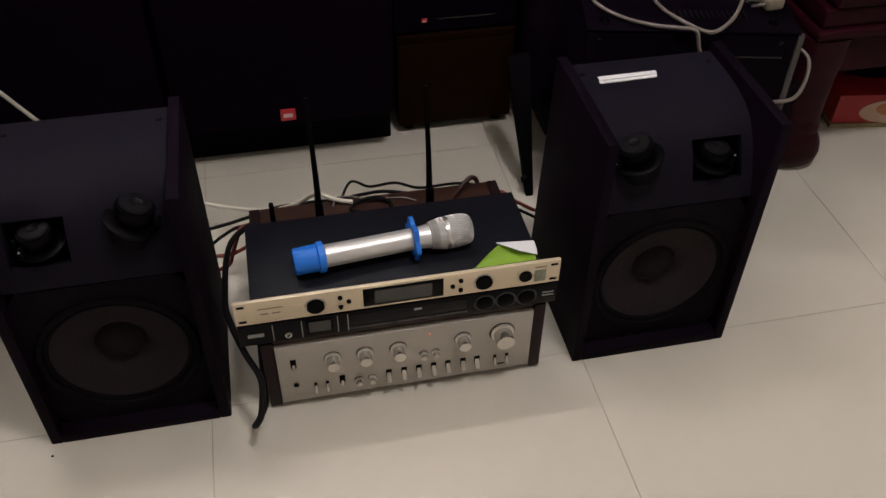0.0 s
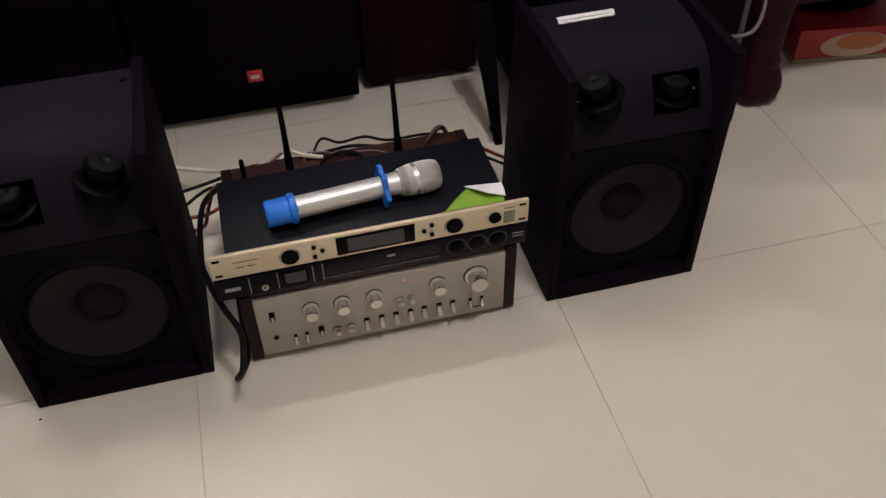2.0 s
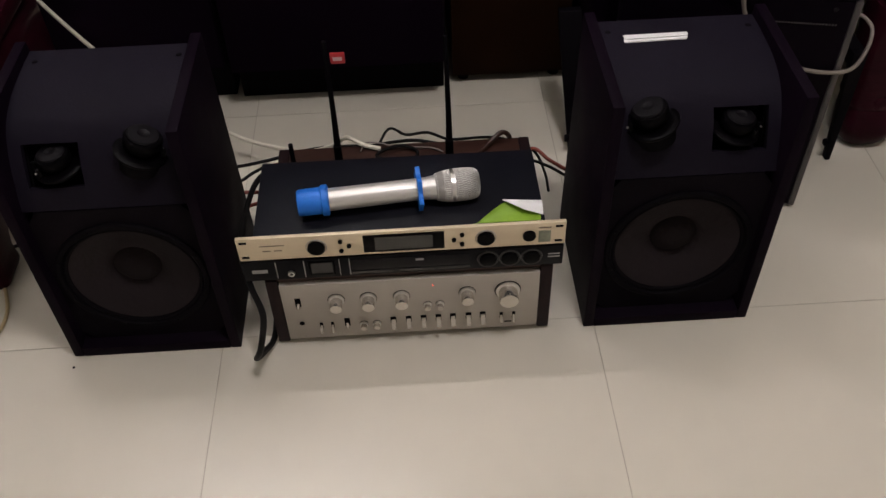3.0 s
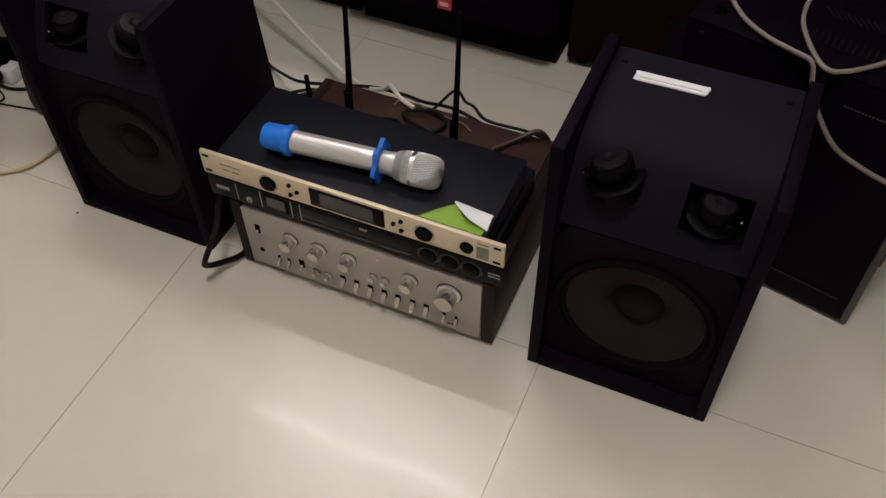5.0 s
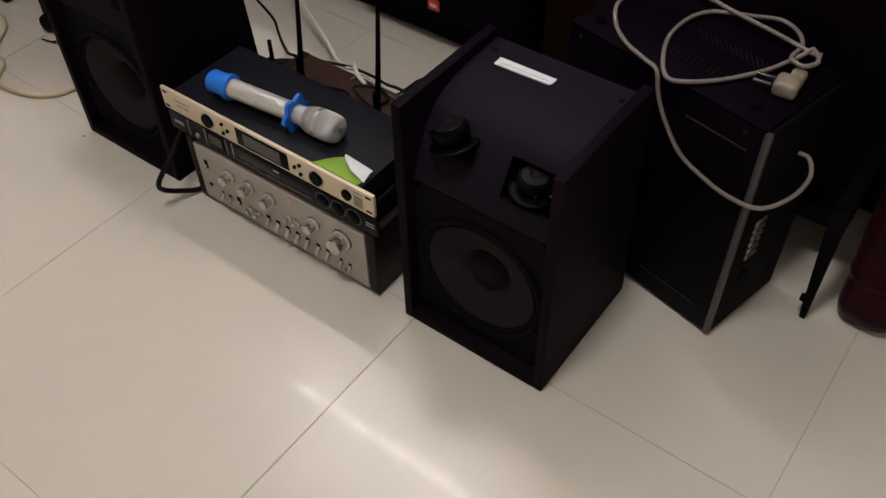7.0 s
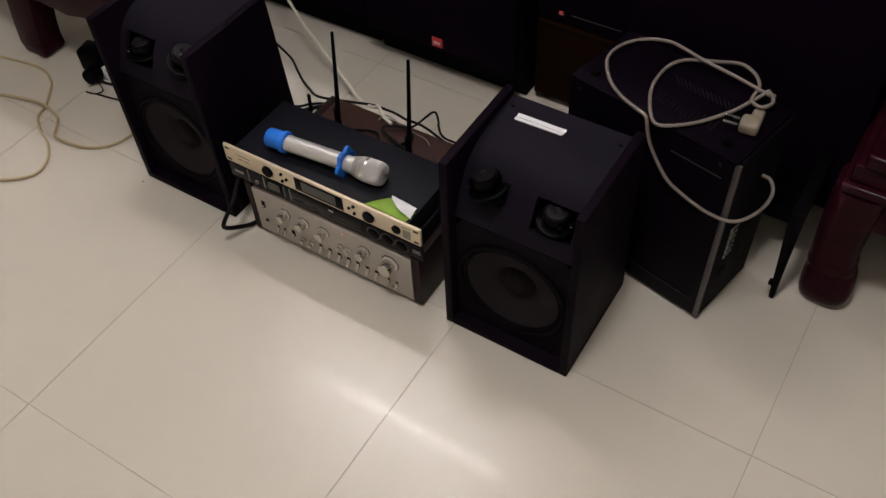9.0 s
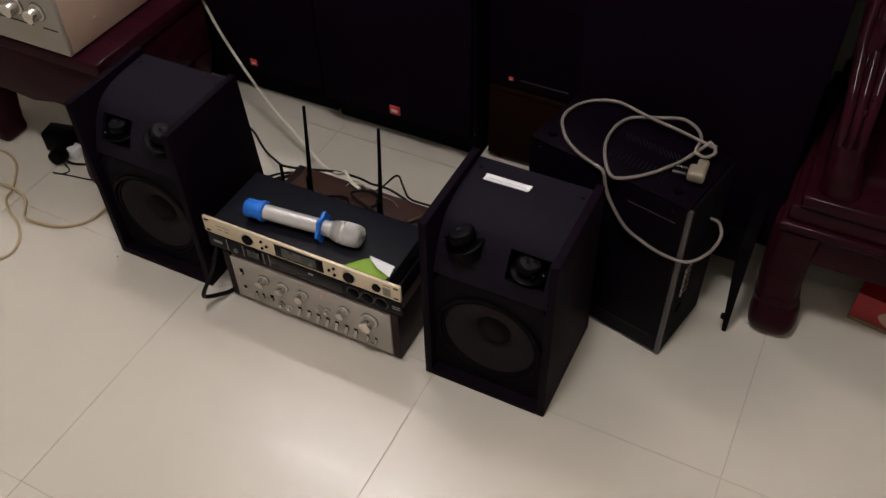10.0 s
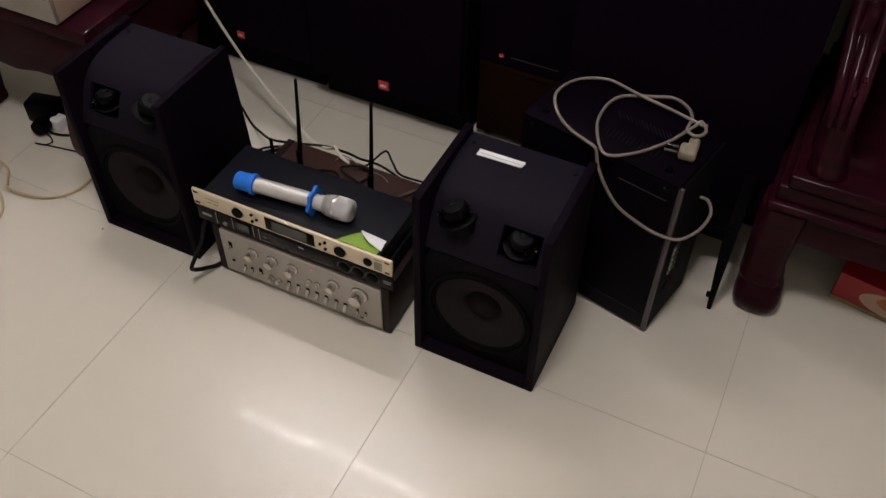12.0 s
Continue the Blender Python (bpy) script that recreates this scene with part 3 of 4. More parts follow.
for k in range(44):
    a = 2 * math.pi * k / 44
    for s in (-1, 1):
        line = []
        for j, (r, x) in enumerate(((0.0200, 0.070), (0.0238, 0.088), (0.0243, 0.108), (0.0238, 0.120), (0.0216, 0.1292), (0.0164, 0.1338), (0.006, 0.1352))):
            b = a + s * j * 0.16
            line.append((x, r * math.cos(b), r * math.sin(b)))
        wires.append(tube(line, 0.00030, 4, 3))
part("grille_wire", join(*wires), MICBODY, head, "fine crossed steel wire", smooth=False)

# ---- leaflet ----
leaf = thing("leaflet", pose(0.161, 0.025, TOP, 0, 0, 0), "small green and white folded leaflet with a curled corner", "leaflet")


def sheet(u0, u1, shape, thick=0.0006, n=14, v=8):
    bm = bmesh.new()
    g = [[bm.verts.new(shape(i / n, j / v)) for j in range(v + 1)] for i in range(n + 1)]
    for i in range(n):
        for j in range(v):
            bm.faces.new((g[i][j], g[i + 1][j], g[i + 1][j + 1], g[i][j + 1]))
    bmesh.ops.recalc_face_normals(bm, faces=bm.faces)
    bmesh.ops.solidify(bm, geom=bm.faces[:], thickness=thick)
    return bm


part("green_page", sheet(0, 1, lambda s, t: (-0.055 + 0.098 * s + 0.004 * t, -0.0205 + t * (0.034 * min(1.0, s * 2.1) - 0.012 * max(0.0, s - 0.55)), 0.001 + 0.010 * math.sin(math.pi * min(1, s * 1.15)) * t * t)), GREEN, leaf, "bright green page")
part("white_page", sheet(0, 1, lambda s, t: (-0.010 + 0.058 * s + 0.030 * (1 - t) ** 1.6 * (1 - s), 0.016 - 0.024 * (1 - t) - 0.003 * s, 0.0125 + 0.003 * math.sin(math.pi * t) - 0.007 * s * (1 - t) - 0.003 * s)), WHITE, leaf, "white turned-over page")


# ---- cords and cables ----
def cable(name, points, r, material, label, category="cable"):
    return lone(name, tube(points, r, 8, 8), material, label, category)


cable("power_cable", [(-0.20, 0.33, 0.12), (-0.25, 0.25, 0.14), (-0.262, 0.12, 0.145), (-0.256, 0.065, 0.147), (-0.238, 0.008, 0.136), (-0.2205, -0.030, 0.125), (-0.218, -0.050, 0.112), (-0.226, -0.072, 0.080), (-0.238, -0.062, 0.048), (-0.232, -0.030, 0.024), (-0.223, 0.012, 0.0055), (-0.223, 0.08, 0.0042), (-0.226, 0.25, 0.0042)], 0.0050, CABLE, "black power cable looping down beside the amplifier")
cable("signal_cable", [(-0.62, 0.56, 0.004), (-0.526, 0.522, 0.004), (-0.477, 0.488, 0.004), (-0.435, 0.458, 0.008), (-0.365, 0.405, 0.046), (-0.305, 0.358, 0.086), (-0.262, 0.348, 0.101), (-0.210, 0.365, 0.100), (-0.160, 0.388, 0.094), (-0.10, 0.395, 0.090), (-0.055, 0.38, 0.100), (-0.013, 0.365, 0.118), (0.03, 0.345, 0.135), (0.09, 0.330, 0.130)], 0.0032, CABLE, "thin black signal cable behind the amplifier")
cable("signal_cable", [(-0.06, 0.32, 0.13), (-0.055, 0.40, 0.06), (-0.024, 0.45, 0.082), (0.01, 0.42, 0.09), (0.05, 0.36, 0.14), (0.09, 0.325, 0.150), (0.17, 0.335, 0.140), (0.24, 0.345, 0.10), (0.27, 0.36, 0.03), (0.275, 0.33, 0.006)], 0.0028, CABLE, "thin black cable arching over the amplifier's back")
cable("signal_cable", [(-0.10, 0.20, 0.19), (-0.05, 0.26, 0.157), (-0.01, 0.22, 0.160), (0.03, 0.28, 0.157), (0.00, 0.30, 0.162), (-0.04, 0.27, 0.164), (0.05, 0.24, 0.160)], 0.0032, CABLE, "tangled black cable on the amplifier's top")
cable("signal_cable", [(0.12, 0.25, 0.157), (0.15, 0.290, 0.158), (0.168, 0.308, 0.163), (0.180, 0.316, 0.166), (0.190, 0.319, 0.160), (0.197, 0.326, 0.14), (0.205, 0.33, 0.10)], 0.0045, WALNUT, "brown cable hooked over the amplifier's back corner")
cable("speaker_wire", [(-0.18, 0.322, 0.075), (-0.205, 0.334, 0.07), (-0.238, 0.305, 0.075), (-0.258, 0.285, 0.085), (-0.285, 0.278, 0.092), (-0.34, 0.272, 0.095)], 0.0035, REDCABLE, "red speaker wire between amplifier and speaker")
cable("speaker_wire", [(0.20, 0.325, 0.09), (0.24, 0.335, 0.11), (0.27, 0.31, 0.10), (0.32, 0.285, 0.085), (0.40, 0.278, 0.08)], 0.0035, REDCABLE, "red speaker wire between amplifier and speaker")
cable("speaker_wire", [(0.20, 0.325, 0.05), (0.235, 0.34, 0.075), (0.27, 0.33, 0.07), (0.33, 0.29, 0.06), (0.42, 0.278, 0.06)], 0.0030, CABLE, "thin black speaker wire running behind the speaker")
cable("speaker_wire", [(-0.17, 0.322, 0.095), (-0.20, 0.336, 0.10), (-0.235, 0.315, 0.12), (-0.262, 0.292, 0.125), (-0.29, 0.28, 0.115), (-0.34, 0.272, 0.105)], 0.0030, CABLE, "thin black speaker wire beside the amplifier")
cable("white_cable", [(-0.93, 0.64, 0.76), (-0.80, 0.625, 0.540), (-0.72, 0.612, 0.410), (-0.655, 0.592, 0.318), (-0.612, 0.575, 0.268), (-0.556, 0.56, 0.203), (-0.477, 0.535, 0.136), (-0.399, 0.51, 0.091), (-0.31, 0.475, 0.058), (-0.215, 0.41, 0.077), (-0.165, 0.385, 0.092), (-0.125, 0.365, 0.118), (-0.095, 0.335, 0.158), (-0.064, 0.311, 0.1585), (-0.035, 0.300, 0.1570)], 0.0040, CORDW, "white cable hanging down to the amplifier's back")
cable("white_cable", [(-0.070, 0.296, 0.156), (-0.061, 0.314, 0.160), (-0.035, 0.312, 0.160), (-0.013, 0.305, 0.158), (0.029, 0.301, 0.1555), (0.056, 0.297, 0.1555), (0.075, 0.285, 0.155)], 0.0013, CORD, "thin white lead looped on the amplifier's top")
cable("speaker_wire", [(-0.215, 0.325, 0.115), (-0.232, 0.304, 0.126), (-0.242, 0.298, 0.105), (-0.252, 0.296, 0.080), (-0.262, 0.294, 0.054), (-0.285, 0.275, 0.060)], 0.0036, REDCABLE, "red-brown speaker wire hanging beside the amplifier")

# ---- computer tower and the cord on it ----
PCM = pose(0.7145, 0.2545, 0, 0, 0, -12.5)
pc = thing("computer_tower", PCM, "dusty black computer tower with a grey front strip", "computer")
PL, PD, PH = 0.352, 0.180, 0.434
part("side_panel", box(-PL, -0.004, 0, 0.006, 0.010, PH - 0.006, 0.0015), PCBLACK, pc, "black steel side panel")
part("body", box(-PL, -0.006, 0.0065, PD, 0.010, PH - 0.004, 0.002), PCBLACK, pc)
part("top_cover", box(-PL, 0.0, -0.001, PD, PH - 0.004, PH, 0.0015), PCBLACK, pc, "black top cover")
part("front_bezel", box(-0.0055, 0.007, 0.009, PD - 0.002, 0.006, PH - 0.005, 0.003), RUBBER, pc, "black plastic front")
part("front_strip", box(-0.004, 0.0075, -0.0005, 0.0085, 0.006, PH - 0.005, 0.003), PCGREY, pc, "grey plastic corner strip")
for k in range(6):
    z = 0.160 + k * 0.0145
    sock = part("socket", box(0.0070, 0.0100, 0.040, 0.066, z, z + 0.009, 0.0006), STEEL, pc, "dull metal socket")
    part("slot", box(0.0101, 0.0106, 0.044, 0.062, z + 0.003, z + 0.006), RUBBER, sock)
part("power_button", lathe([(0, 0), (0.012, 0), (0.011, 0.003), (0, 0.004)], axis_to(0.007, 0.052, 0.115, (1, 0, 0)), 20), RUBBER, pc)
for row, y0 in ((3, 0.045), (44, 0.105)):
    for k in range(14):
        x = -0.198 + k * 0.0090
        part("vent_slot", moved(box(-0.0011, 0.0011, -0.013, 0.013, 0, 0.0012, 0.0003), pose(x, y0 + 0.010, PH, 0, 0, row)), VENT, pc)
for k in range(22):
    part("vent_hole", lathe([(0, 0.0014), (0.0014, 0.0012), (0.0018, 0), (0, 0)], axis_to(-0.122 + k * 0.0047, -0.0002, PH - 0.047, (0, -1, 0)), 6), PCGREY, pc)
for x, y in ((-0.32, 0.03), (-0.04, 0.03), (-0.32, 0.155), (-0.04, 0.155)):
    part("rubber_foot", lathe([(0, 0.006), (0.007, 0.006), (0.0095, 0), (0, 0)], pose(x, y, PH), 16), PLASTIC, pc, "round black foot")
    part("rubber_foot", lathe([(0, 0.0), (0.011, 0.0), (0.012, 0.011), (0, 0.011)], pose(x, y, 0), 16), RUBBER, pc)
for x in (-0.33, -0.03):
    part("screw", lathe([(0, 0.003), (0.003, 0.0025), (0.004, 0), (0, 0)], axis_to(x, 0, PH - 0.02, (0, -1, 0)), 10), VENT, pc)
part("rim_line", box(-0.19, -0.02, -0.0015, 0.0005, 0.052, 0.0535), DUST, pc)

cord = thing("power_lead", pose(0, 0, 0), "grey-white power cord coiled on the computer tower, its plug on top", "power cord")
CZ = PH + 0.0055
part("flex", tube([(0.716, 0.425, CZ + 0.016), (0.708, 0.424, CZ + 0.013), (0.682, 0.435, CZ + 0.0105), (0.633, 0.450, CZ + 0.0100), (0.568, 0.468, CZ + 0.0085), (0.527, 0.490, CZ + 0.002), (0.494, 0.500, CZ), (0.455, 0.489, CZ), (0.421, 0.455, CZ), (0.410, 0.404, CZ), (0.436, 0.350, CZ), (0.474, 0.314, CZ + 0.001), (0.514, 0.292, CZ + 0.003), (0.538, 0.281, CZ + 0.001), (0.549, 0.276, 0.408), (0.566, 0.272, 0.375), (0.600, 0.266, 0.333), (0.640, 0.260, 0.314), (0.690, 0.250, 0.306), (0.736, 0.252, 0.307), (0.766, 0.276, 0.325), (0.777, 0.300, 0.350), (0.765, 0.322, 0.362), (0.748, 0.330, 0.360)], 0.0034, 10, 8), CORD, cord)
part("loop", tube([(0.700, 0.430, CZ + 0.016), (0.692, 0.418, CZ + 0.010), (0.678, 0.398, CZ + 0.003), (0.658, 0.362, CZ + 0.001), (0.618, 0.311, CZ), (0.576, 0.278, CZ), (0.553, 0.279, CZ), (0.529, 0.320, CZ), (0.514, 0.369, CZ), (0.516, 0.424, CZ), (0.534, 0.458, CZ + 0.001), (0.565, 0.475, CZ + 0.001), (0.594, 0.488, CZ), (0.631, 0.501, CZ), (0.663, 0.482, CZ + 0.002), (0.681, 0.450, CZ + 0.004), (0.682, 0.405, CZ + 0.012), (0.690, 0.385, CZ + 0.018), (0.706, 0.382, CZ + 0.018), (0.717, 0.402, CZ + 0.016), (0.712, 0.420, CZ + 0.016), (0.700, 0.432, CZ + 0.016)], 0.0034, 10, 8), CORD, cord)
plug = part("plug", moved(join(box(-0.018, 0.020, -0.018, 0.020, 0, 0.027, 0.008, 3), box(-0.004, 0.020, 0.012, 0.050, 0.003, 0.021, 0.007, 3)), pose(0.700, 0.341, PH + 0.0005, 0, 0, 4) @ Matrix.Scale(0.88, 4)), PLUG, cord, "grey-white moulded right-angled plug")
for s in (-1, 1):
    part("prong", moved(box(-0.042, -0.017, s * 0.0085 - 0.0022, s * 0.0085 + 0.0022, 0.011, 0.0155, 0.0008), pose(0.699, 0.341, PH + 0.0005, 0, 0, 4)), STEEL, plug, "steel prong")


# ---- black loudspeakers along the wall ----
def big_speaker(name, x0, x1, y0, z0, z1, label, logo, plinth=0.0, group="black loudspeakers along the wall"):
    y1 = Y1 - 0.02
    sp = thing(name, pose((x0 + x1) / 2, y0, 0), label, "speaker", group)
    w = (x1 - x0) / 2
    part("cabinet", box(-w, w, 0.022, y1 - y0, z0, z1, 0.006), VINYL, sp, "black cabinet")
    part("grille", box(-w + 0.004, w - 0.004, 0.0, 0.0215, z0 + 0.004, z1 - 0.006, 0.006), GRILLE, sp, "black cloth grille")
    if plinth:
        part("plinth", box(-w + 0.004, w - 0.004, plinth, y1 - y0 - 0.01, 0, z0 - 0.0005, 0.003), RUBBER, sp, "black recessed plinth")
    if logo:
        lx, lz, lw, lh = logo
        bd = part("badge", box(lx - x0 - w - lw / 2, lx - x0 - w + lw / 2, -0.003, 0.001, lz - lh / 2, lz + lh / 2, 0.001), LOGORED, sp, "small red badge")
        part("badge_mark", box(lx - x0 - w - lw * 0.32, lx - x0 - w + lw * 0.3, -0.0036, -0.003, lz - lh * 0.2, lz + lh * 0.12), LOGOWHITE, bd, "pale mark")
    return sp


# tops drawn up unseen to 1.08 to shade the floor from the tube
big_speaker("floor_speaker", -0.345, 0.100, 0.63, 0.100, 1.08, "black floor loudspeaker with a cloth grille and red badge", (-0.122, 0.131, 0.030, 0.026), 0.066)
big_speaker("floor_speaker", -0.830, -0.352, 0.645, 0.105, 1.08, "black floor loudspeaker with a cloth grille and red badge", (-0.578, 0.140, 0.022, 0.020), 0.060)
shelf = thing("wooden_box", pose(0.25, 0.70, 0), "dark brown chipboard box under a black loudspeaker", "box")
part("front_board", box(-0.135, 0.115, 0, 0.018, 0.022, 0.222, 0.002), PARTICLE, shelf)
for s in (-0.135, 0.097):
    part("side_board", box(s, s + 0.018, 0.0185, 0.26, 0.022, 0.222, 0.002), PARTICLE, shelf)
part("lid", box(-0.135, 0.115, 0, 0.262, 0.2225, 0.238, 0.002), PARTICLE, shelf)
for s in (-0.11, 0.09):
    for fy in (0.03, 0.23):
        part("foot", lathe([(0, 0), (0.012, 0), (0.014, 0.022), (0, 0.022)], pose(s, fy, 0), 12), RUBBER, shelf)
# unseen upper height added here too, to block the tube
cs = big_speaker("centre_speaker", 0.105, 0.372, 0.705, 0.2385, 1.08, "black loudspeaker with a small badge on a brown box", (0.172, 0.270, 0.012, 0.009))
part("printed_line", box(-0.04, 0.082, -0.0028, 0.001, 0.2708, 0.2722), SCREENLIT, cs, "faint printed line")

stand = thing("speaker_stand", pose(0.585, 0, 0), "black loudspeaker on a low stand with flat tapered legs", "speaker")
# cabinet's unseen upper part is added height that cuts off tube light
part("cabinet", box(-0.205, 0.283, 0.575, Y1 - 0.02, 0.10, 1.08, 0.006), GRILLE, stand, "black cloth-covered cabinet")
part("base_rail", box(-0.205, 0.245, 0.50, 0.575, 0.10, 0.135, 0.004), RUBBER, stand)
for lx, ly, w0, w1, dx in ((-0.246, 0.445, 0.008, 0.022, -0.002), (0.248, 0.390, 0.005, 0.013, -0.008)):
    lean = 0.56 if lx < 0 else 0.0
    shear = Matrix(((1, 0, 0, 0), (0, 1, lean, 0), (0, 0, 1, 0), (0, 0, 0, 1)))
    leg = part("leg", moved(prism([(lx - w0, 0.0), (lx + w0, 0.0), (lx + dx + w1, 0.215), (lx + dx + w1, 0.245), (lx + dx - w1, 0.245), (lx + dx - w1, 0.215)], "y", ly - 0.008, ly + 0.008, 0.002), shear), RUBBER, stand, "flat black tapered leg")
    part("knob", lathe([(0, 0), (0.008, 0), (0.007, 0.010), (0, 0.011)], axis_to(lx - w0, ly, 0.040, (-1, 0, 0)), 14), RUBBER, leg)
    if not lean:
        part("arm", box(lx + dx - w1, lx + dx + w1, ly + 0.0085, 0.58, 0.215, 0.245, 0.003), RUBBER, stand, "black arm to the cabinet")

# ---- bench with a beige tuner on it ----
bench = thing("wooden_bench", pose(-1.15, 0.19, 0), "dark red lacquered wooden bench with curved legs", "bench")
part("top", box(-0.62, 0.515, -0.012, 0.40, 0.365, 0.402, 0.008), ROSEWOOD, bench)
part("apron", prism([(-0.55, 0.365), (-0.55, 0.24), (-0.1, 0.215), (0.10, 0.210), (0.13, 0.213), (0.222, 0.205), (0.30, 0.222), (0.36, 0.224), (0.45, 0.205), (0.505, 0.195), (0.505, 0.365)], "y", 0.0, 0.028, 0.003), ROSEWOOD, bench)
part("apron", box(0.480, 0.505, 0.0285, 0.38, 0.22, 0.365, 0.003), ROSEWOOD, bench)
for lx, ly in ((-0.024, -0.002), (0.390, -0.035), (0.395, 0.31), (-0.55, -0.002), (-0.55, 0.31)):
    part("leg", prism([(lx, 0.212), (lx + 0.108, 0.212), (lx + 0.090, 0.15), (lx + 0.074, 0.09), (lx + 0.066, 0.045), (lx + 0.070, 0.016), (lx + 0.058, 0.0), (lx - 0.015, 0.0), (lx - 0.030, 0.03), (lx - 0.020, 0.10), (lx - 0.006, 0.16)], "y", ly, ly + 0.075, 0.010), ROSEWOOD, bench, "thick curved leg")
tuner = thing("beige_amplifier", pose(-0.702, 0.174, 0.402), "old beige amplifier with round knobs, standing on the bench", "amplifier")
part("case", box(-0.42, 0.0, 0.012, 0.32, 0.006, 0.165, 0.004), BEIGE, tuner, "pinkish beige case")
part("front_panel", box(-0.42, 0.0, 0.0, 0.0118, 0.006, 0.165, 0.003), PALEFACE, tuner, "pale metal front")
for xa, xb in ((-0.40, -0.085), (-0.056, -0.012)):
    part("seam", box(xa, xb, -0.0012, 0.001, 0.069, 0.0715), RUBBER, tuner)
for x in (-0.34, -0.25, -0.128, -0.062):
    knob(tuner, x + 0.006, 0.111, 0.0165, 0.030, 0.0, KNOB)
for x in (-0.40, -0.02):
    for y in (0.03, 0.29):
        part("foot", lathe([(0, 0), (0.012, 0), (0.012, 0.006), (0, 0.006)], pose(x, y, 0), 12), RUBBER, tuner)
part("screw", lathe([(0, 0.003), (0.005, 0.002), (0.007, 0), (0, 0)], axis_to(0.0, 0.10, 0.055, (1, 0, 0)), 12), BEIGE, tuner)

adapter = thing("power_adapter", pose(-0.955, 0.235, 0.0), "black power adapter and plug standing on the floor", "adapter")
part("body", moved(box(-0.045, 0.045, -0.028, 0.028, 0.0, 0.062, 0.006), pose(0, 0.01, 0, 0, 0, 12)), PLASTIC, adapter)
part("plug", lathe([(0, 0), (0.022, 0), (0.024, 0.012), (0.020, 0.034), (0, 0.036)], axis_to(0.03, -0.030, 0.024, (0.2, -1, 0.1)), 20), PLASTIC, adapter)
white = thing("wall_socket_block", pose(-0.90, 0.235, 0), "white socket block lying on the floor", "socket")
part("block", box(-0.016, 0.016, -0.026, 0.012, 0, 0.034, 0.005), WHITE, white)
cable("dark_cable", [(-0.915, 0.19, 0.02), (-0.89, 0.195, 0.006), (-0.86, 0.205, 0.004), (-0.80, 0.235, 0.004), (-0.70, 0.27, 0.004)], 0.0035, CABLE, "black adapter cable on the floor")
cable("dark_cable", [(-0.905, 0.185, 0.012), (-0.875, 0.17, 0.004), (-0.885, 0.15, 0.004), (-0.91, 0.145, 0.004), (-0.86, 0.155, 0.004), (-0.80, 0.165, 0.004), (-0.74, 0.18, 0.004)], 0.0018, CABLE, "thin dark cable on the floor")
cable("yellow_cable", [(-1.30, 0.12, 0.006), (-1.11, 0.152, 0.006), (-1.03, 0.131, 0.006), (-0.985, 0.085, 0.006), (-0.957, 0.045, 0.006), (-0.945, 0.012, 0.006), (-0.90, -0.020, 0.006), (-0.845, -0.045, 0.006), (-0.80, -0.088, 0.006), (-0.79, -0.142, 0.006), (-0.86, -0.20, 0.006), (-0.98, -0.23, 0.006)], 0.0034, YELLOW, "yellow-brown cable loosely coiled on the floor")
cable("yellow_cable", [(-1.25, -0.02, 0.006), (-1.08, 0.03, 0.006), (-0.97, 0.045, 0.017), (-0.90, 0.035, 0.008), (-0.868, 0.002, 0.006), (-0.835, -0.022, 0.010), (-0.753, -0.009, 0.006), (-0.698, 0.033, 0.006), (-0.685, 0.10, 0.006), (-0.72, 0.19, 0.006), (-0.76, 0.26, 0.006)], 0.0034, YELLOW, "yellow-brown cable running behind the speaker")

# ---- carved armchair and the carton under it ----
chair = thing("carved_armchair", pose(0.88, 0.425, 0), "dark red lacquered carved wooden armchair with heavy legs", "armchair")


def loft(levels, n=28, power=3.2):
    """A rounded-square post through (height, half width, x, y) levels, closed at both ends."""
    bm, rings = bmesh.new(), []
    for z, r, x, y in levels:
        ring = []
        for k in range(n):
            c, s = math.cos(2 * math.pi * k / n), math.sin(2 * math.pi * k / n)
            f = r / (abs(c) ** power + abs(s) ** power) ** (1 / power)
            ring.append(bm.verts.new((x + c * f, y + s * f, z)))
        rings.append(ring)
    for a, b in zip(rings, rings[1:]):
        for k in range(n):
            bm.faces.new((a[k], a[(k + 1) % n], b[(k + 1) % n], b[k]))
    bm.faces.new(rings[0]), bm.faces.new(rings[-1])
    bmesh.ops.recalc_face_normals(bm, faces=bm.faces)
    return bm


def big_leg(lx, ly):
    """A carved leg on a bulging foot with a collar above it."""
    x, y = lx + 0.038, ly + 0.044
    shape = [(0.0, 0.030, 0.002, 0.0), (0.006, 0.040, 0.001, -0.002), (0.020, 0.0490, 0, -0.004), (0.040, 0.0515, 0, -0.005), (0.062, 0.0505, -0.002, -0.004), (0.078, 0.047, -0.004, -0.002), (0.088, 0.0435, -0.006, 0), (0.094, 0.0445, -0.007, 0), (0.102, 0.0470, -0.008, 0), (0.110, 0.0445, -0.009, 0), (0.120, 0.0435, -0.010, 0), (0.160, 0.0445, -0.012, 0), (0.220, 0.0465, -0.012, 0), (0.270, 0.049, -0.010, 0), (0.308, 0.050, -0.008, 0)]
    return part("leg", join(
        loft([(z, r, x + dx, y + dy) for z, r, dx, dy in shape]),
        lathe([(0, 0), (0.016, 0), (0.014, 0.005), (0.006, 0.008), (0, 0.0085)], axis_to(x, y - 0.0405, 0.105, (0, -1, 0.0)), 18)), ROSEWOOD, chair, "thick carved leg on a bulging foot")


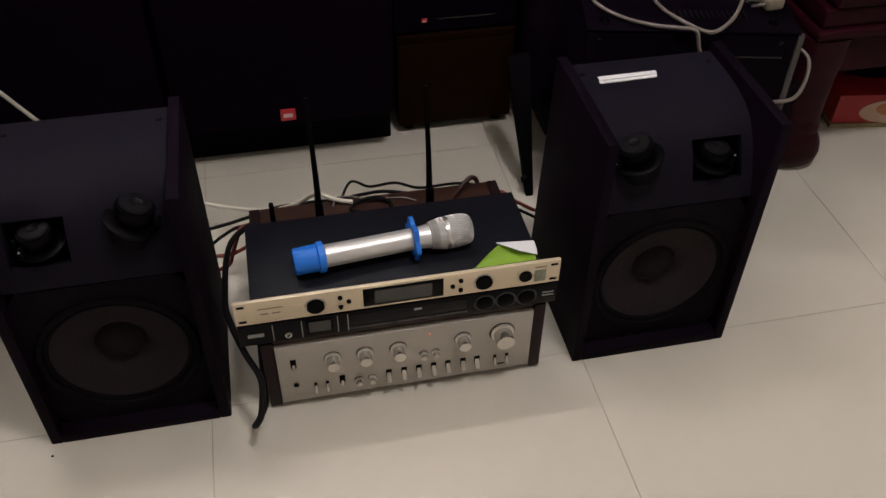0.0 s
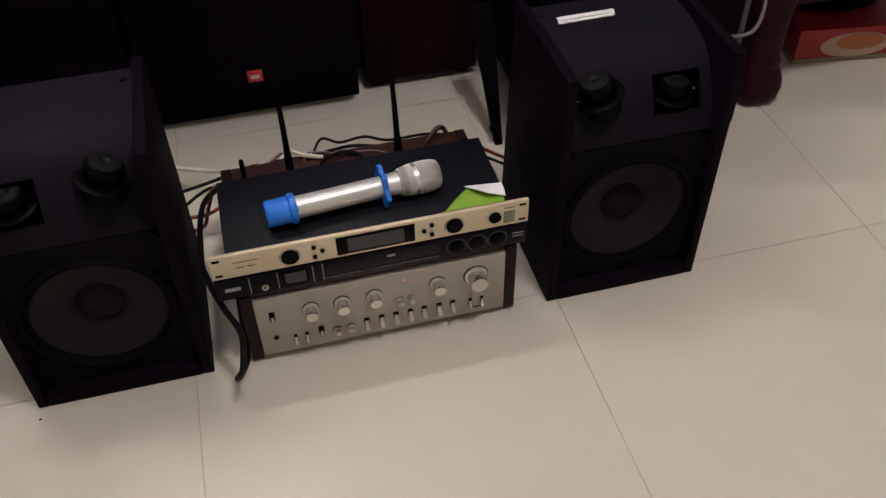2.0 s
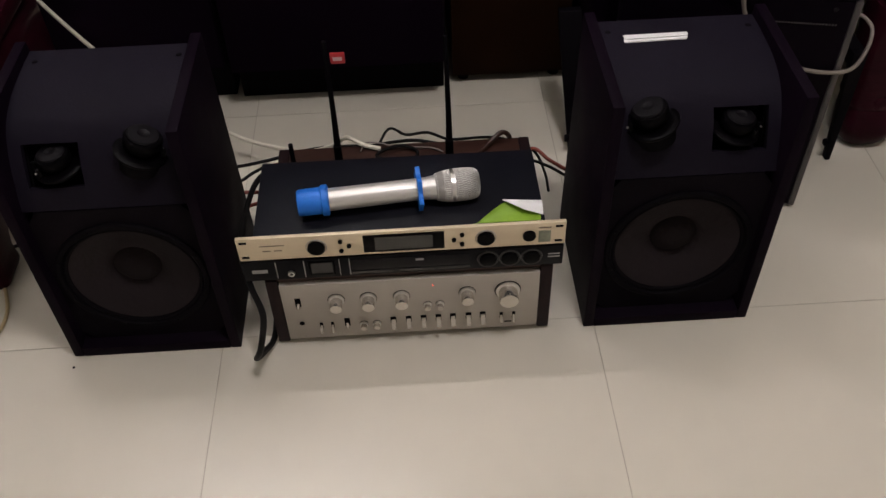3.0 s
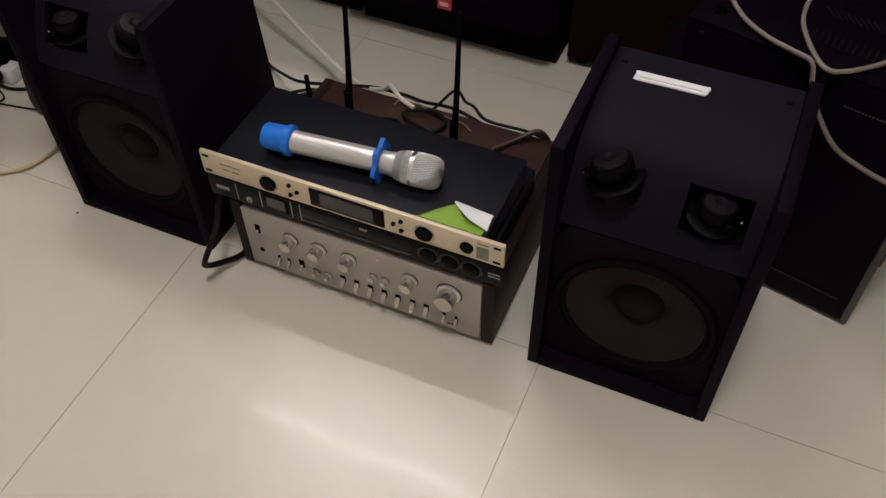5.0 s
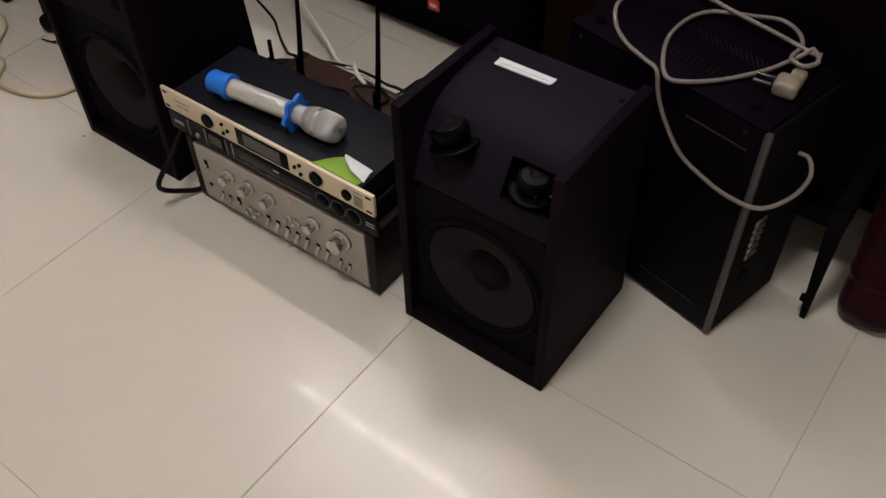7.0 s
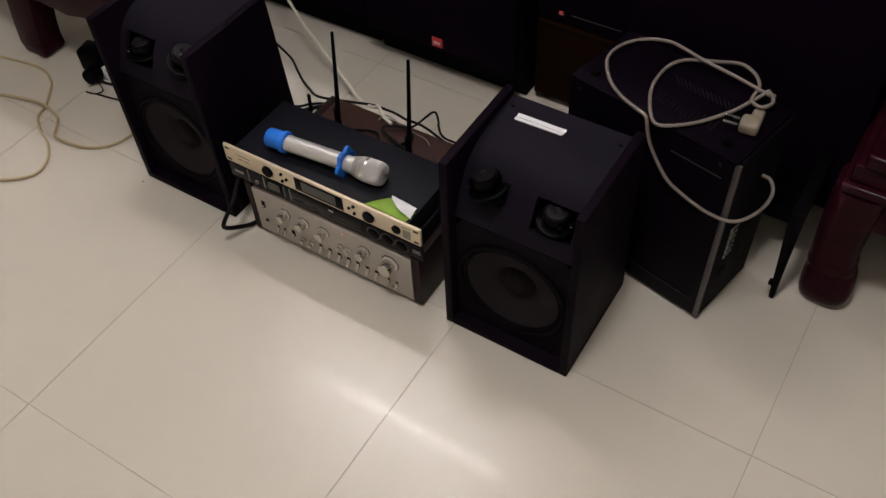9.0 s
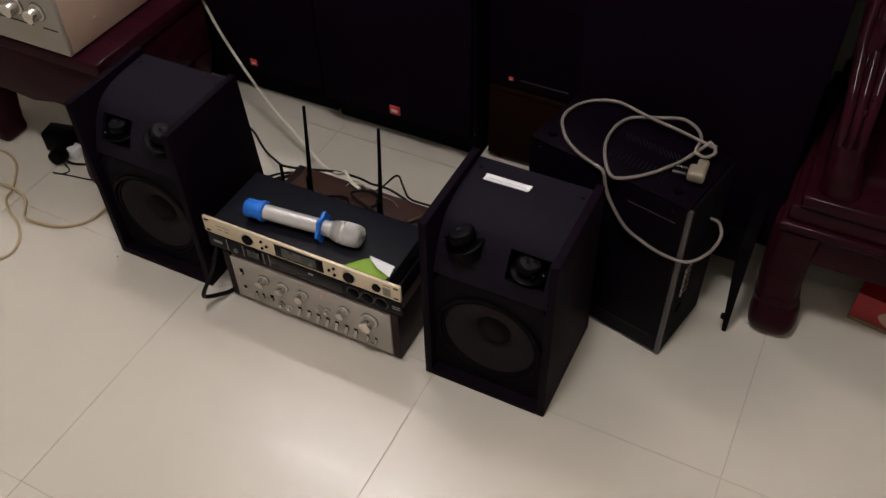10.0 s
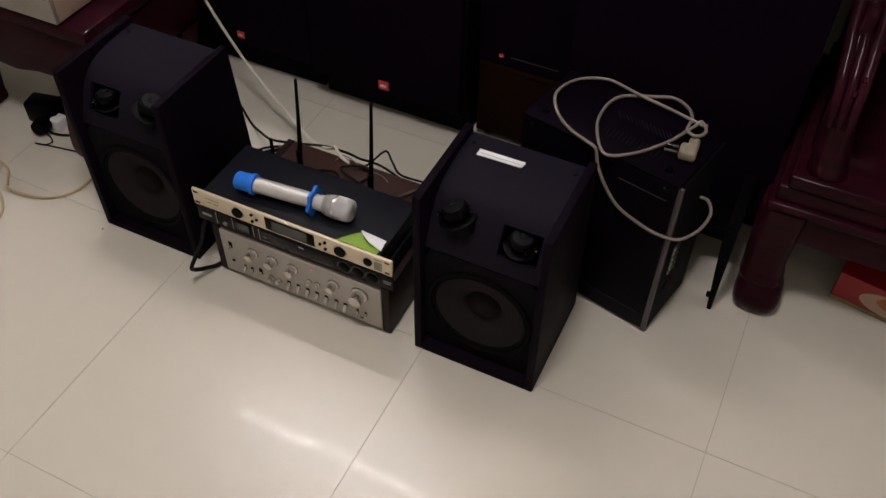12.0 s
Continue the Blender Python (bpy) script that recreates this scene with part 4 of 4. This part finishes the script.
for lx, ly in ((0.0, -0.010), (0.0, 0.40), (0.62, -0.010), (0.62, 0.40)):
    big_leg(lx, ly)
part("apron", box(-0.002, 0.72, 0.004, 0.045, 0.225, 0.308, 0.006), ROSEWOOD, chair)
part("moulding", box(-0.012, 0.73, -0.014, 0.50, 0.308, 0.330, 0.007, 3), ROSEWOOD, chair)
part("moulding", box(-0.002, 0.72, -0.002, 0.49, 0.3305, 0.370, 0.005, 3), ROSEWOOD, chair)
part("seat", box(0.012, 0.73, -0.008, 0.50, 0.3705, 0.402, 0.008, 3), ROSEWOOD, chair)
arm = part("arm_post", loft([(0.400, 0.040, 0.072, 0.045), (0.430, 0.036, 0.068, 0.040), (0.480, 0.030, 0.062, 0.034), (0.540, 0.027, 0.058, 0.034), (0.575, 0.028, 0.055, 0.046), (0.600, 0.030, 0.052, 0.068), (0.650, 0.034, 0.047, 0.124), (0.700, 0.036, 0.042, 0.178), (0.730, 0.034, 0.040, 0.212), (0.742, 0.022, 0.040, 0.226)], 32, 2.4), ROSEWOOD, chair, "curved carved arm post")
for dx in (-0.021, 0.0, 0.021):
    part("flute", tube([(0.058 + dx * 0.8, 0.010, 0.525), (0.056 + dx * 0.85, 0.012, 0.565), (0.054 + dx * 0.9, 0.034, 0.598), (0.050 + dx, 0.080, 0.638), (0.045 + dx * 1.1, 0.130, 0.680), (0.042 + dx, 0.180, 0.724)], 0.0080, 14, 8, 0.0125), ROSEWOOD, arm, "raised carved flute")
for fx, fy, fz in ((0.070, 0.042, 0.612), (0.062, 0.024, 0.592), (0.080, 0.090, 0.652)):
    part("carved_bead", lathe([(0, 0.008), (0.004, 0.007), (0.007, 0.003), (0.008, 0), (0, 0)], axis_to(fx, fy, fz, (0.15, -0.65, 0.75)), 14), ROSEWOOD, arm)
part("arm_rest", box(0.0, 0.085, 0.19, 0.50, 0.705, 0.745, 0.014, 3), ROSEWOOD, chair)
part("side_panel", box(0.030, 0.055, 0.10, 0.48, 0.402, 0.705, 0.005), ROSEWOOD, chair)
part("backrest", box(0.02, 0.72, 0.465, 0.50, 0.402, 1.05, 0.010), ROSEWOOD, chair)

carton = thing("red_carton", pose(1.205, 0.520, 0, 0, 0, -9), "flat red food carton with a printed bowl, lying under the armchair", "carton")
part("box", box(-0.135, 0.125, 0, 0.26, 0.012, 0.085, 0.002), CARTON, carton)
part("tray", box(-0.137, 0.127, -0.002, 0.262, 0, 0.0118, 0.001), CARTONBASE, carton, "brown cardboard edge")
pic = part("printed_bowl", lathe([(0, 0), (0.082, 0), (0.082, 0.0015), (0, 0.0015)], axis_to(0.002, 0, 0.042, (0, -1, 0)), 36, (1.0, 0.38)), CREAM, carton, "cream printed bowl")
part("printed_food", lathe([(0, 0), (0.056, 0), (0.056, 0.0012), (0, 0.0012)], axis_to(0.012, -0.0016, 0.050, (0, -1, 0)), 28, (1.0, 0.36)), ORANGE, pic, "orange printed food")
lab = part("printed_label", box(0.075, 0.118, -0.0018, 0.0004, 0.045, 0.070), WHITE, carton, "white printed label")
part("printed_line", box(0.084, 0.110, -0.0024, -0.0018, 0.052, 0.063), PRINT, lab)
bag = tagged(new("plastic_bag", mesh_of("plastic_bag", lathe([(0, 0), (0.09, 0), (0.105, 0.014), (0.09, 0.030), (0.05, 0.040), (0, 0.042)], pose(1.22, 0.66, 0.086), 18, (1.2, 0.8)), PLASTIC)), "dark folded plastic bag lying on the red carton", "bag")

lone("crumb", lathe([(0, 0), (0.0022, 0.0004), (0.0016, 0.0018), (0, 0.0024)], pose(-0.5455, -0.0215, 0), 7), RUBBER, "tiny dark crumb lying on the tiles", "crumb")

# ---- floor tiles ----
TX, TY, JX, JY = 0.614, 0.602, 0.306, 0.0215
tile_mesh = {}
for i in range(-6, 5):
    for j in range(-6, 3):
        x0, x1 = max(X0, JX + i * TX + 0.0006), min(X1, JX + (i + 1) * TX - 0.0006)
        y0, y1 = max(Y0, JY + j * TY + 0.0006), min(Y1, JY + (j + 1) * TY - 0.0006)
        if x1 - x0 < 0.02 or y1 - y0 < 0.02:
            continue
        key = (round(x1 - x0, 4), round(y1 - y0, 4))
        if key not in tile_mesh:
            tile_mesh[key] = mesh_of("tile", box(0, x1 - x0, 0, y1 - y0, -0.0012, 0.0, 0.0004, 1), TILE, False)
        ob = new("tile", tile_mesh[key])
        ob.parent = floor
        ob.location = (x0, y0, 0)
